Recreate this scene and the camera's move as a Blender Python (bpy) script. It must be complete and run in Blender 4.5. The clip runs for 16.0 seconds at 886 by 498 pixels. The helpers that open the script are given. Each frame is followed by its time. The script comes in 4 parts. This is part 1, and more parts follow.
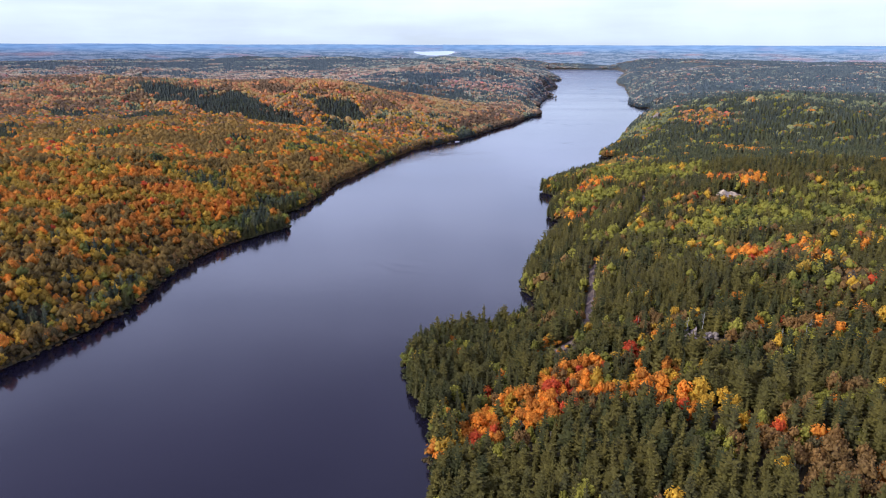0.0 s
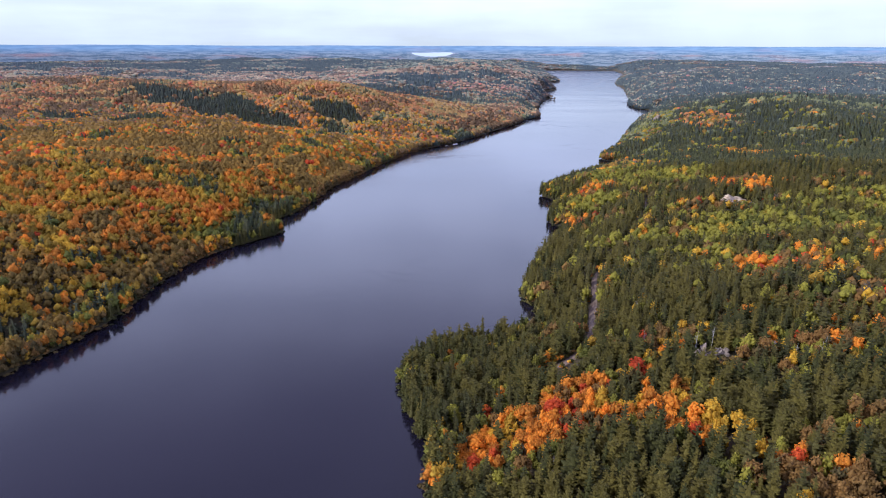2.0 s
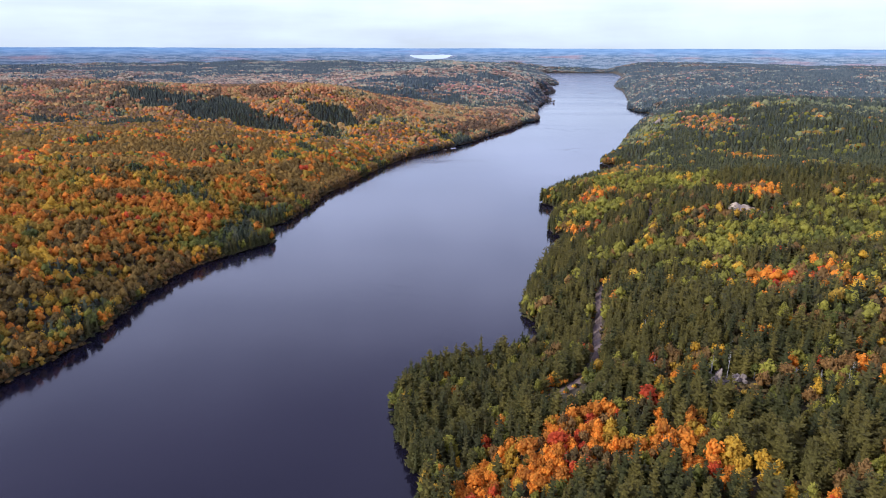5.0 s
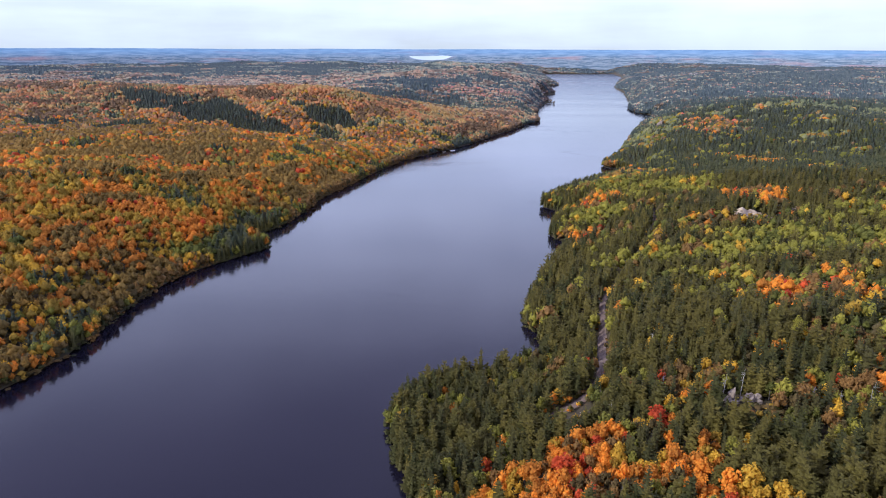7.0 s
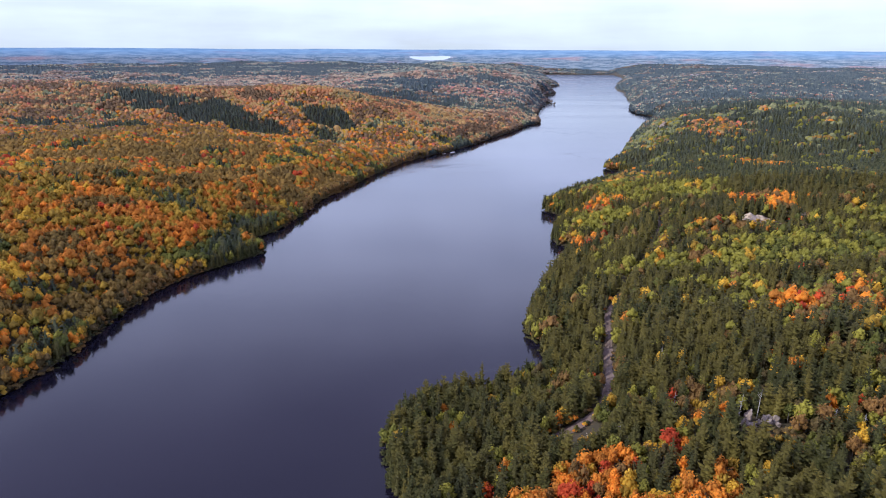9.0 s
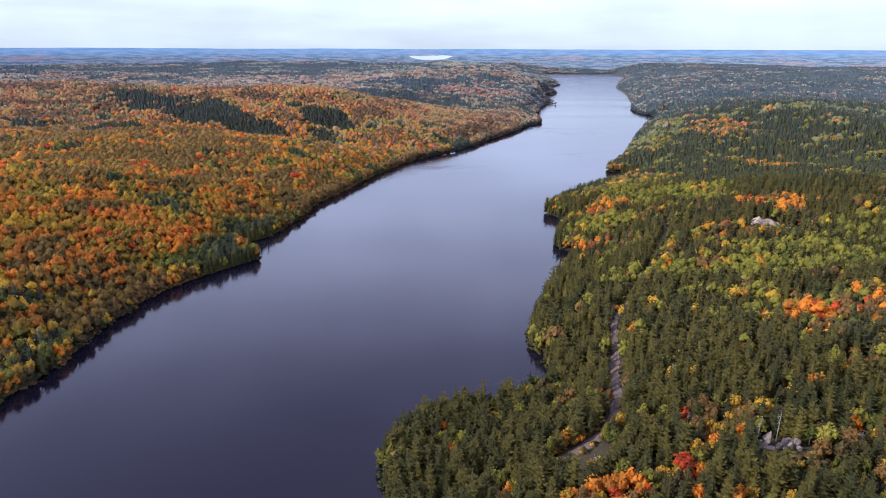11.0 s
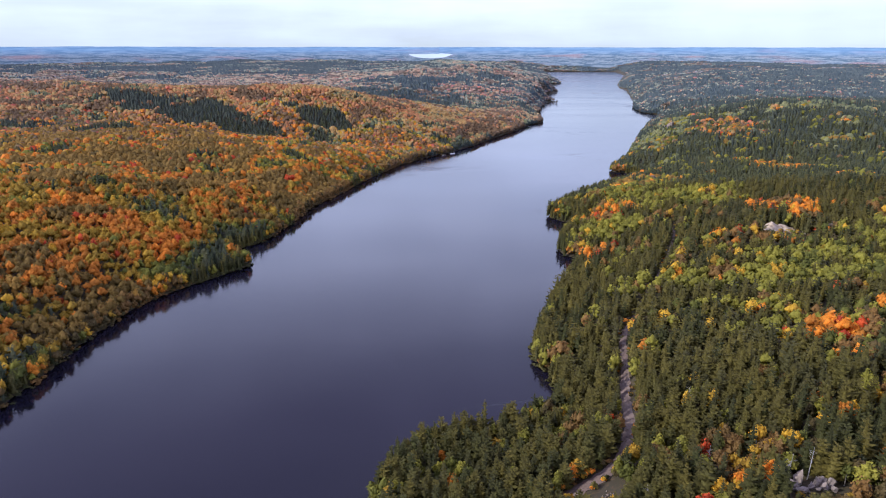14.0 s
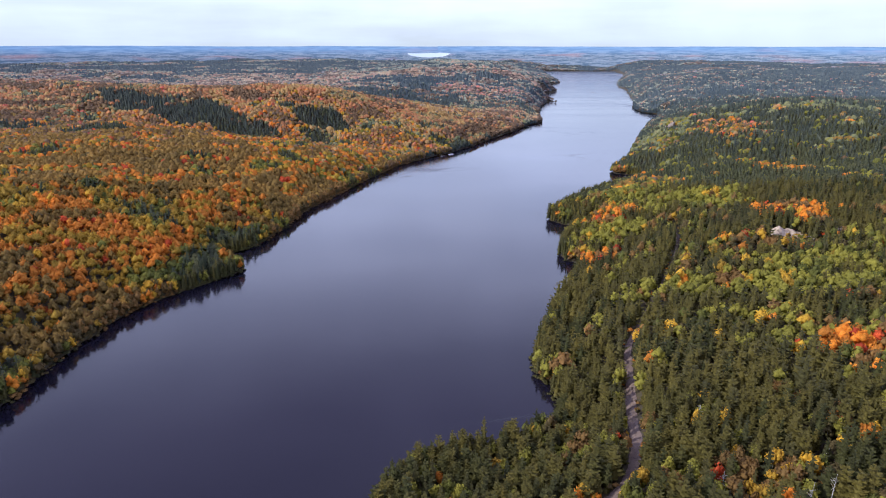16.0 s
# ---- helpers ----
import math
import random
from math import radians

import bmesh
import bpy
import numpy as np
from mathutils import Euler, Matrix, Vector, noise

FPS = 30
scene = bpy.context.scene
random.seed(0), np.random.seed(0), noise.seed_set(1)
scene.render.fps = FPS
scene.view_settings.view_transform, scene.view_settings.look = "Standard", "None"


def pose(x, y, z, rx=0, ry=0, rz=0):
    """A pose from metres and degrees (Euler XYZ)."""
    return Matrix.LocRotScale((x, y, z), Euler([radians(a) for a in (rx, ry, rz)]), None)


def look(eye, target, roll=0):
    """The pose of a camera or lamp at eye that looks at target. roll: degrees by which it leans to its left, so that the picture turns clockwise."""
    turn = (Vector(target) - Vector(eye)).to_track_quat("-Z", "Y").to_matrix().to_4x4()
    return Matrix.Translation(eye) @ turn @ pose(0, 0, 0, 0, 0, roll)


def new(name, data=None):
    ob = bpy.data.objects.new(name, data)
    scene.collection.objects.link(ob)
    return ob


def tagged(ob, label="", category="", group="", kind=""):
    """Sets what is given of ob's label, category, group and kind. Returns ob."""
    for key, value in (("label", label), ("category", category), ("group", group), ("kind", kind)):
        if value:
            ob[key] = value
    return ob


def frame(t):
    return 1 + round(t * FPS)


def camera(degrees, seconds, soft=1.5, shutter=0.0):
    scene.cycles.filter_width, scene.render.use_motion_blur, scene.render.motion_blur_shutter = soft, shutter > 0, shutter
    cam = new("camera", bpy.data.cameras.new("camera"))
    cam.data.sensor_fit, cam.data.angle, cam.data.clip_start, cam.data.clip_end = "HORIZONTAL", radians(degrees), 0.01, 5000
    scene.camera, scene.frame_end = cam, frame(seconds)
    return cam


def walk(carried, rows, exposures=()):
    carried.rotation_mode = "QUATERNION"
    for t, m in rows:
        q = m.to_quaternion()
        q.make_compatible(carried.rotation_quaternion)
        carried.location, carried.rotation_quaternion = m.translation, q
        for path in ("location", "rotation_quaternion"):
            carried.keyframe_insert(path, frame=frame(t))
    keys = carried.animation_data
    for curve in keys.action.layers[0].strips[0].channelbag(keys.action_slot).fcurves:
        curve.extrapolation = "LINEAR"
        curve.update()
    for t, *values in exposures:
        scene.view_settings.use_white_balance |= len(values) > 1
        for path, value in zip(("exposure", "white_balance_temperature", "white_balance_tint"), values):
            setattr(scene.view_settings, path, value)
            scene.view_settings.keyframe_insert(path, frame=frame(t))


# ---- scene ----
cam = camera(69.7, 16.0, soft=1.08)
PATH = [
    (0, (-0.354, -1.929, 150.596), (-0.353, -0.024, 149.987), 0.1),
    (0.5, (-0.158, 1.696, 150.614), (-0.157, 3.601, 150.005), 0.0),
    (1, (0.012, 5.268, 150.636), (0.016, 7.173, 150.027), 0.1),
    (1.5, (0.171, 8.774, 150.658), (0.176, 10.68, 150.051), 0.1),
    (2, (0.383, 12.201, 150.678), (0.389, 14.107, 150.072), 0.1),
    (2.5, (0.614, 15.563, 150.698), (0.619, 17.469, 150.092), 0.1),
    (3, (0.841, 18.883, 150.722), (0.847, 20.789, 150.118), 0.1),
    (3.5, (1.065, 22.181, 150.749), (1.073, 24.088, 150.146), 0.1),
    (4, (1.288, 25.468, 150.773), (1.298, 27.375, 150.171), 0.1),
    (6.5, (2.307, 41.934, 151.068), (2.317, 43.843, 150.471), 0.1),
    (7, (2.441, 45.273, 151.092), (2.452, 47.182, 150.495), 0.1),
    (7.5, (2.501, 48.665, 151.127), (2.513, 50.574, 150.531), 0.1),
    (8, (2.532, 52.073, 151.164), (2.544, 53.982, 150.567), 0.0),
    (8.5, (2.574, 55.479, 151.2), (2.586, 57.388, 150.604), 0.0),
    (9, (2.65, 58.883, 151.238), (2.662, 60.792, 150.642), 0.2),
    (11.5, (3.315, 75.847, 151.432), (3.325, 77.755, 150.833), 0.1),
    (12, (3.479, 79.265, 151.448), (3.489, 81.172, 150.847), 0.1),
    (12.5, (3.663, 82.687, 151.465), (3.672, 84.594, 150.862), 0.1),
    (13, (3.854, 86.09, 151.498), (3.863, 87.997, 150.895), 0.2),
    (13.5, (4.064, 89.45, 151.532), (4.073, 91.357, 150.929), 0.1),
    (14, (4.288, 92.752, 151.566), (4.297, 94.659, 150.963), 0.0),
    (14.5, (4.498, 96.013, 151.602), (4.508, 97.92, 150.998), 0.1),
    (15, (4.648, 99.256, 151.627), (4.658, 101.162, 151.023), 0.0),
    (15.5, (4.78, 102.448, 151.649), (4.791, 104.355, 151.044), -0.0),
    (16, (4.917, 105.605, 151.671), (4.93, 107.511, 151.066), -0.0),
]
walk(cam, [(t, look(eye, target, roll)) for t, eye, target, roll in PATH], [(0, 0.0, 5900, 14), (16, 0.0, 5900, 14)])

# ---- daylight: thin bright cloud, a soft sun from the lake's west side ----
SUN_DIR = Vector((-0.82, -0.24, 0.47)).normalized()
SKY_STRENGTH = 0.15
world = bpy.data.worlds.new("world")
scene.world = world
world.use_nodes = True
wn, wl = world.node_tree.nodes, world.node_tree.links
sky = wn.new("ShaderNodeTexSky")
sky.sky_type, sky.sun_disc = "NISHITA", False
sky.sun_elevation = math.asin(SUN_DIR.z)
sky.sun_rotation = math.atan2(SUN_DIR.x, SUN_DIR.y)
sky.air_density, sky.dust_density, sky.ozone_density = 1.0, 0.6, 1.2
coord = wn.new("ShaderNodeTexCoord")
stretch = wn.new("ShaderNodeMapping")
stretch.inputs["Scale"].default_value = (2.2, 2.2, 16.0)
cloud = wn.new("ShaderNodeTexNoise")
cloud.inputs["Scale"].default_value, cloud.inputs["Detail"].default_value = 1.6, 7
cover = wn.new("ShaderNodeMapRange")
cover.inputs["From Min"].default_value, cover.inputs["From Max"].default_value = 0.30, 0.62
cover.inputs["To Min"].default_value, cover.inputs["To Max"].default_value = 0.68, 1.0
veil = wn.new("ShaderNodeMix")
veil.data_type = "RGBA"
veil.inputs[7].default_value = (10.3, 11.6, 12.6, 1)
wl.new(coord.outputs["Generated"], stretch.inputs["Vector"])
wl.new(stretch.outputs["Vector"], cloud.inputs["Vector"])
wl.new(cloud.outputs["Fac"], cover.inputs["Value"])
wl.new(cover.outputs["Result"], veil.inputs[0])
wl.new(sky.outputs["Color"], veil.inputs[6])
# an unseen bright belt low down, added for the lake's reflections; deeper sky overhead
split, climb, gain = wn.new("ShaderNodeSeparateXYZ"), wn.new("ShaderNodeValToRGB"), wn.new("ShaderNodeMix")
for k, (at, tone) in enumerate(((0.0, (0.50, 0.50, 0.50)), (0.19, (0.93, 0.91, 1.10)), (0.33, (1.07, 1.01, 1.24)), (0.52, (0.56, 0.49, 0.70)), (1.0, (0.35, 0.32, 0.45)))):
    stop = climb.color_ramp.elements[k] if k < 2 else climb.color_ramp.elements.new(at)
    stop.position, stop.color = at, (*tone, 1)
gain.data_type, gain.blend_type = "RGBA", "MULTIPLY"
gain.inputs[0].default_value = 1.0
wl.new(coord.outputs["Generated"], split.inputs[0])
wl.new(split.outputs["Z"], climb.inputs["Fac"])
wl.new(veil.outputs[2], gain.inputs[6])
wl.new(climb.outputs["Color"], gain.inputs[7])
# soft heaps in the cloud sheet, seen in the water
heaps, heap_tone, heap_mix = wn.new("ShaderNodeTexNoise"), wn.new("ShaderNodeMapRange"), wn.new("ShaderNodeMix")
heaps.inputs["Scale"].default_value, heaps.inputs["Detail"].default_value = 5.5, 5
for key, value in (("From Min", 0.34), ("From Max", 0.66), ("To Min", 0.94), ("To Max", 1.07)):
    heap_tone.inputs[key].default_value = value
heap_mix.data_type, heap_mix.blend_type = "RGBA", "MULTIPLY"
heap_mix.inputs[0].default_value = 1.0
wl.new(coord.outputs["Generated"], heaps.inputs["Vector"])
wl.new(heaps.outputs["Fac"], heap_tone.inputs["Value"])
wl.new(gain.outputs[2], heap_mix.inputs[6])
wl.new(heap_tone.outputs["Result"], heap_mix.inputs[7])
wl.new(heap_mix.outputs[2], wn["Background"].inputs["Color"])
wn["Background"].inputs["Strength"].default_value = SKY_STRENGTH
sun = new("sun", bpy.data.lights.new("sun", "SUN"))
sun.data.energy, sun.data.angle, sun.data.color = 4.4, radians(3.0), (1.0, 0.94, 0.84)
sun.matrix_world = look(SUN_DIR * 900, (0, 0, 0))


# ---- materials ----
def material(name):
    m = bpy.data.materials.new(name)
    m.use_nodes = True
    return m, m.node_tree.nodes, m.node_tree.links, m.node_tree.nodes["Principled BSDF"]


def noise_node(nodes, links, scale, detail=4, vector=None):
    n = nodes.new("ShaderNodeTexNoise")
    n.inputs["Scale"].default_value, n.inputs["Detail"].default_value = scale, detail
    if vector is not None:
        links.new(vector, n.inputs["Vector"])
    return n


def mix_colors(nodes, links, fac, a, b, blend="MIX"):
    n = nodes.new("ShaderNodeMix")
    n.data_type, n.blend_type = "RGBA", blend
    for slot, value in ((0, fac), (6, a), (7, b)):
        if isinstance(value, (int, float)):
            n.inputs[slot].default_value = value
        elif isinstance(value, tuple):
            n.inputs[slot].default_value = (*value, 1)
        else:
            links.new(value, n.inputs[slot])
    return n.outputs[2]


def math_node(nodes, links, operation, a, b=0.0):
    n = nodes.new("ShaderNodeMath")
    n.operation = operation
    for slot, value in ((0, a), (1, b)):
        if isinstance(value, (int, float)):
            n.inputs[slot].default_value = value
        else:
            links.new(value, n.inputs[slot])
    return n.outputs[0]


def spread(nodes, links, value, low, high, to_low=0.0, to_high=1.0):
    n = nodes.new("ShaderNodeMapRange")
    links.new(value, n.inputs["Value"])
    for key, v in (("From Min", low), ("From Max", high), ("To Min", to_low), ("To Max", to_high)):
        n.inputs[key].default_value = v
    return n.outputs["Result"]


def foliage(name, dark, light, through_light=0.38):
    """Leaves: each tree has its own hue between two colours, each clump its own tone."""
    m, n, l, bsdf = material(name)
    tint = n.new("ShaderNodeAttribute")
    tint.attribute_name = "tint"
    info, geo, pos = n.new("ShaderNodeObjectInfo"), n.new("ShaderNodeNewGeometry"), n.new("ShaderNodeTexCoord")
    hue = math_node(n, l, "FRACT", math_node(n, l, "ADD", tint.outputs["Fac"], info.outputs["Random"]))
    base = mix_colors(n, l, hue, dark, light)
    tone = spread(n, l, geo.outputs["Random Per Island"], 0, 1, 0.84, 1.14)
    grain = spread(n, l, noise_node(n, l, 1.7, 3, pos.outputs["Object"]).outputs["Fac"], 0.3, 0.7, 0.78, 1.18)
    both = math_node(n, l, "MULTIPLY", tone, grain)
    comb = n.new("ShaderNodeCombineColor")
    for k in range(3):
        l.new(both, comb.inputs[k])
    color = mix_colors(n, l, 1.0, base, comb.outputs[0], "MULTIPLY")
    l.new(color, bsdf.inputs["Base Color"])
    bsdf.inputs["Roughness"].default_value = 0.75
    bsdf.inputs["Specular IOR Level"].default_value = 0.2
    glow = n.new("ShaderNodeBsdfTranslucent")
    l.new(color, glow.inputs["Color"])
    blend = n.new("ShaderNodeMixShader")
    blend.inputs[0].default_value = through_light
    l.new(bsdf.outputs[0], blend.inputs[1])
    l.new(glow.outputs[0], blend.inputs[2])
    l.new(blend.outputs[0], n["Material Output"].inputs["Surface"])
    return m


def rough_surface(name, a, b, c, scale, fine, bump=0.4, roughness=0.9):
    """Earth, stone, gravel: two scales of colour and a fine relief."""
    m, n, l, bsdf = material(name)
    pos = n.new("ShaderNodeTexCoord").outputs["Object"]
    big, small = noise_node(n, l, scale, 5, pos), noise_node(n, l, fine, 6, pos)
    color = mix_colors(n, l, spread(n, l, big.outputs["Fac"], 0.35, 0.65), a, b)
    color = mix_colors(n, l, spread(n, l, small.outputs["Fac"], 0.5, 0.75), color, c)
    l.new(color, bsdf.inputs["Base Color"])
    bsdf.inputs["Roughness"].default_value = roughness
    relief = n.new("ShaderNodeBump")
    relief.inputs["Strength"].default_value, relief.inputs["Distance"].default_value = bump, 0.3
    l.new(small.outputs["Fac"], relief.inputs["Height"])
    l.new(relief.outputs[0], bsdf.inputs["Normal"])
    return m


PINE, SPRUCE, ASPEN, BIRCH, ORANGE, RED, OAK, BARE, BARK = range(9)
LEAVES = [foliage("pine_needles", (0.068, 0.072, 0.023), (0.154, 0.128, 0.029), 0.34),
          foliage("spruce_needles", (0.054, 0.058, 0.021), (0.104, 0.093, 0.029), 0.3),
          foliage("aspen_leaves", (0.118, 0.126, 0.028), (0.320, 0.290, 0.044)),
          foliage("birch_leaves", (0.38, 0.240, 0.034), (0.70, 0.420, 0.040)),
          foliage("maple_leaves_orange", (0.46, 0.180, 0.028), (0.86, 0.320, 0.034)),
          foliage("maple_leaves_red", (0.42, 0.060, 0.022), (0.70, 0.120, 0.032)),
          foliage("oak_leaves_brown", (0.112, 0.090, 0.036), (0.29, 0.158, 0.048)),
          foliage("bare_twigs", (0.12, 0.098, 0.070), (0.23, 0.178, 0.130)),
          rough_surface("bark", (0.10, 0.085, 0.07), (0.19, 0.17, 0.145), (0.30, 0.28, 0.25), 0.8, 6)]
# hillsides: paler needles, browner and yellower leaves than by the near shore
HILL_LEAVES = [foliage("red_pine_needles", (0.049, 0.064, 0.034), (0.112, 0.113, 0.046), 0.25),
               foliage("black_spruce_needles", (0.045, 0.055, 0.034), (0.085, 0.090, 0.047), 0.2),
               foliage("poplar_leaves", (0.100, 0.112, 0.026), (0.270, 0.250, 0.040)),
               foliage("yellow_birch_leaves", (0.27, 0.178, 0.028), (0.60, 0.365, 0.036)),
               foliage("sugar_maple_leaves", (0.44, 0.172, 0.028), (0.84, 0.300, 0.034)),
               LEAVES[RED],
               foliage("beech_leaves", (0.150, 0.106, 0.032), (0.37, 0.212, 0.042)),
               LEAVES[BARE], LEAVES[BARK]]
# woods up the lake: haze painted into leaf colours, greyer and duller with distance
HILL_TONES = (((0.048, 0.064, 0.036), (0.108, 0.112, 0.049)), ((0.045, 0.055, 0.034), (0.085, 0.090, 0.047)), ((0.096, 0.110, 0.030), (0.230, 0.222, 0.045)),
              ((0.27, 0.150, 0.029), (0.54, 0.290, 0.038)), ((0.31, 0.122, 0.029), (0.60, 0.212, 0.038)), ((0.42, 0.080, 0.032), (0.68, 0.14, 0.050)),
              # oak tone darkened in place of shade on the west slopes
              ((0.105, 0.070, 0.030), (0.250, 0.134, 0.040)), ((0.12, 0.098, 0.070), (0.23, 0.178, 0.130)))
HAZE_TONES = (((0.054, 0.074, 0.080), (0.088, 0.108, 0.106)), ((0.045, 0.064, 0.074), (0.068, 0.090, 0.097)), ((0.150, 0.176, 0.140), (0.228, 0.240, 0.172)),
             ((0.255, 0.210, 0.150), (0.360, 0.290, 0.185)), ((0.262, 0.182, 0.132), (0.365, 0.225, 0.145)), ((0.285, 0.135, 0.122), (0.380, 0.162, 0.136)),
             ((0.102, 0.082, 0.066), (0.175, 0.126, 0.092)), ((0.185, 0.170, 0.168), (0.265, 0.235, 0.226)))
FAR_KINDS = ("far_pine_needles", "far_spruce_needles", "far_aspen_leaves", "far_birch_leaves", "far_orange_maple_leaves", "far_red_maple_leaves", "far_oak_leaves", "far_bare_twigs")
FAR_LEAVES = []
for place, share in (("thin_haze", 0.36), ("half_haze", 0.68), ("full_haze", 1.0)):
    for kind_name, near_pair, haze_pair in zip(FAR_KINDS, HILL_TONES, HAZE_TONES):
        pair = [tuple(1.0 * p * (1 - share) + 1.2 * q * share for p, q in zip(n, f)) for n, f in zip(near_pair, haze_pair)]
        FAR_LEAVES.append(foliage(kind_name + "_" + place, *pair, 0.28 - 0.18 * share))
FLOOR = rough_surface("forest_floor", (0.045, 0.036, 0.020), (0.070, 0.058, 0.026), (0.10, 0.062, 0.028), 0.06, 0.7)
GRAVEL = rough_surface("road_gravel", (0.135, 0.092, 0.073), (0.205, 0.148, 0.118), (0.080, 0.056, 0.042), 0.12, 1.2)
ROCK = rough_surface("granite", (0.22, 0.175, 0.140), (0.37, 0.305, 0.250), (0.075, 0.058, 0.045), 0.45, 0.9, 1.0)
SAND = rough_surface("pale_sand", (0.40, 0.30, 0.205), (0.53, 0.43, 0.31), (0.20, 0.135, 0.08), 0.16, 0.5, 0.6)


def water_material():
    m, n, l, bsdf = material("lake_water")
    pos = n.new("ShaderNodeTexCoord").outputs["Object"]
    bsdf.inputs["Base Color"].default_value = (0.009, 0.008, 0.016, 1)
    bsdf.inputs["IOR"].default_value = 1.333
    lanes = n.new("ShaderNodeMapping")
    lanes.inputs["Scale"].default_value = (0.0025, 0.006, 1)
    lanes.inputs["Rotation"].default_value = (0, 0, radians(-12))
    l.new(pos, lanes.inputs["Vector"])
    wind = noise_node(n, l, 1.0, 5, lanes.outputs["Vector"])
    calm = spread(n, l, wind.outputs["Fac"], 0.36, 0.70, 0.06, 0.15)
    # windier in the open upper reach
    upper = n.new("ShaderNodeSeparateXYZ")
    l.new(pos, upper.inputs[0])
    calm = math_node(n, l, "ADD", calm, spread(n, l, upper.outputs["Y"], 1300, 3800, 0.0, 0.16))
    # thin curling wind streaks in loose groups
    streak = n.new("ShaderNodeMapping")
    streak.inputs["Scale"].default_value = (0.0055, 0.011, 1)
    streak.inputs["Rotation"].default_value = (0, 0, radians(14))
    l.new(pos, streak.inputs["Vector"])
    curl = noise_node(n, l, 1.0, 3, streak.outputs["Vector"])
    curl.inputs["Distortion"].default_value = 1.4
    line = spread(n, l, math_node(n, l, "ABSOLUTE", math_node(n, l, "SUBTRACT", curl.outputs["Fac"], 0.5)), 0.0, 0.022, 1, 0)
    group = spread(n, l, noise_node(n, l, 0.0042, 3, pos).outputs["Fac"], 0.52, 0.66)
    l.new(math_node(n, l, "ADD", calm, math_node(n, l, "MULTIPLY", math_node(n, l, "MULTIPLY", line, group), 0.28)), bsdf.inputs["Roughness"])
    ripples, swell = noise_node(n, l, 0.9, 3, pos), noise_node(n, l, 0.12, 3, pos)
    height = math_node(n, l, "ADD", math_node(n, l, "MULTIPLY", ripples.outputs["Fac"], 0.06), math_node(n, l, "MULTIPLY", swell.outputs["Fac"], 0.10))
    relief = n.new("ShaderNodeBump")
    relief.inputs["Strength"].default_value, relief.inputs["Distance"].default_value = 0.25, 1.0
    l.new(height, relief.inputs["Height"])
    l.new(relief.outputs[0], bsdf.inputs["Normal"])
    return m


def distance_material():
    """Far country: woods, rust and pale clearings, with blue haze painted in towards the skyline. Mapped by bearing,
    and by how far below the skyline a place lies.
    """
    m, n, l, bsdf = material("far_country_haze")
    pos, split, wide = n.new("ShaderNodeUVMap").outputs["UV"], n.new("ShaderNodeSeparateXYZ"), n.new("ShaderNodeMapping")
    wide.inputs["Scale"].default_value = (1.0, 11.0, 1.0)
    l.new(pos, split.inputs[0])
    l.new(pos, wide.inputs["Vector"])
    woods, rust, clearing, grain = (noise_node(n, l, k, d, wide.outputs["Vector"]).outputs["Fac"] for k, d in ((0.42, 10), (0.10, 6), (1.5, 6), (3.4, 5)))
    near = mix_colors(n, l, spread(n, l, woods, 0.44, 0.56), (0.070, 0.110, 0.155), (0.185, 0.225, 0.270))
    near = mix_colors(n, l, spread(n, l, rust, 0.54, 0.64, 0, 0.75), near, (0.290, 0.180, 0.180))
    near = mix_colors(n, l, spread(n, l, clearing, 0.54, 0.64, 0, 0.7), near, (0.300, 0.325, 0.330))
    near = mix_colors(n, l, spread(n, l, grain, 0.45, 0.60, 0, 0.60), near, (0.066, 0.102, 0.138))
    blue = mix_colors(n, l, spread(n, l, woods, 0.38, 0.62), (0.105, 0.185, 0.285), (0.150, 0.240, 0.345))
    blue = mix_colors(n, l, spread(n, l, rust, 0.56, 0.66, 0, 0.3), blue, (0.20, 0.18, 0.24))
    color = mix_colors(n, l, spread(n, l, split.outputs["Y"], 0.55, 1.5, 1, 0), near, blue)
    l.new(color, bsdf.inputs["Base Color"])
    # faint glow added so that the painted haze stays even
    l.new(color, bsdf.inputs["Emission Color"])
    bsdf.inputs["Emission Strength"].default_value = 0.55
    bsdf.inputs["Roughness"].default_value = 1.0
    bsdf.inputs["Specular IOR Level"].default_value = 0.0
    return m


WATER, FAR = water_material(), distance_material()

# ---- plan of the lake and the land ----
LEFT_SHORE = [(-330, -700), (-285, -250), (-250, 60), (-220, 250), (-205, 300), (-189, 350), (-187, 420), (-173, 475),
              (-139, 525), (-139, 540), (-160, 563), (-137, 606), (-123, 707), (-95, 807), (-45, 961), (12, 1046),
              (71, 1157), (163, 1358), (227, 1495), (236, 1640), (318, 1985), (342, 1968), (350, 2290), (430, 2440),
              (470, 2860), (548, 3010), (610, 3620), (675, 4250), (715, 4440)]
RIGHT_SHORE = [(1170, 4440), (1120, 4200), (1045, 3800), (760, 2890), (690, 2500), (600, 2110), (500, 1725), (520, 1610),
               (440, 1430), (350, 1210), (275, 1010), (226, 906), (246, 882), (242, 846), (201, 812), (148, 750), (106, 674), (122, 645),
               (100, 585), (99, 554), (108, 542), (80, 475), (62, 425), (52, 388), (58, 368), (58, 345), (40, 325), (12, 316),
               (-8, 306), (-18, 290), (-19, 276), (-12, 248), (-4, 228), (-4, 205), (-3, 170), (-12, 60), (-30, -250), (-60, -700)]


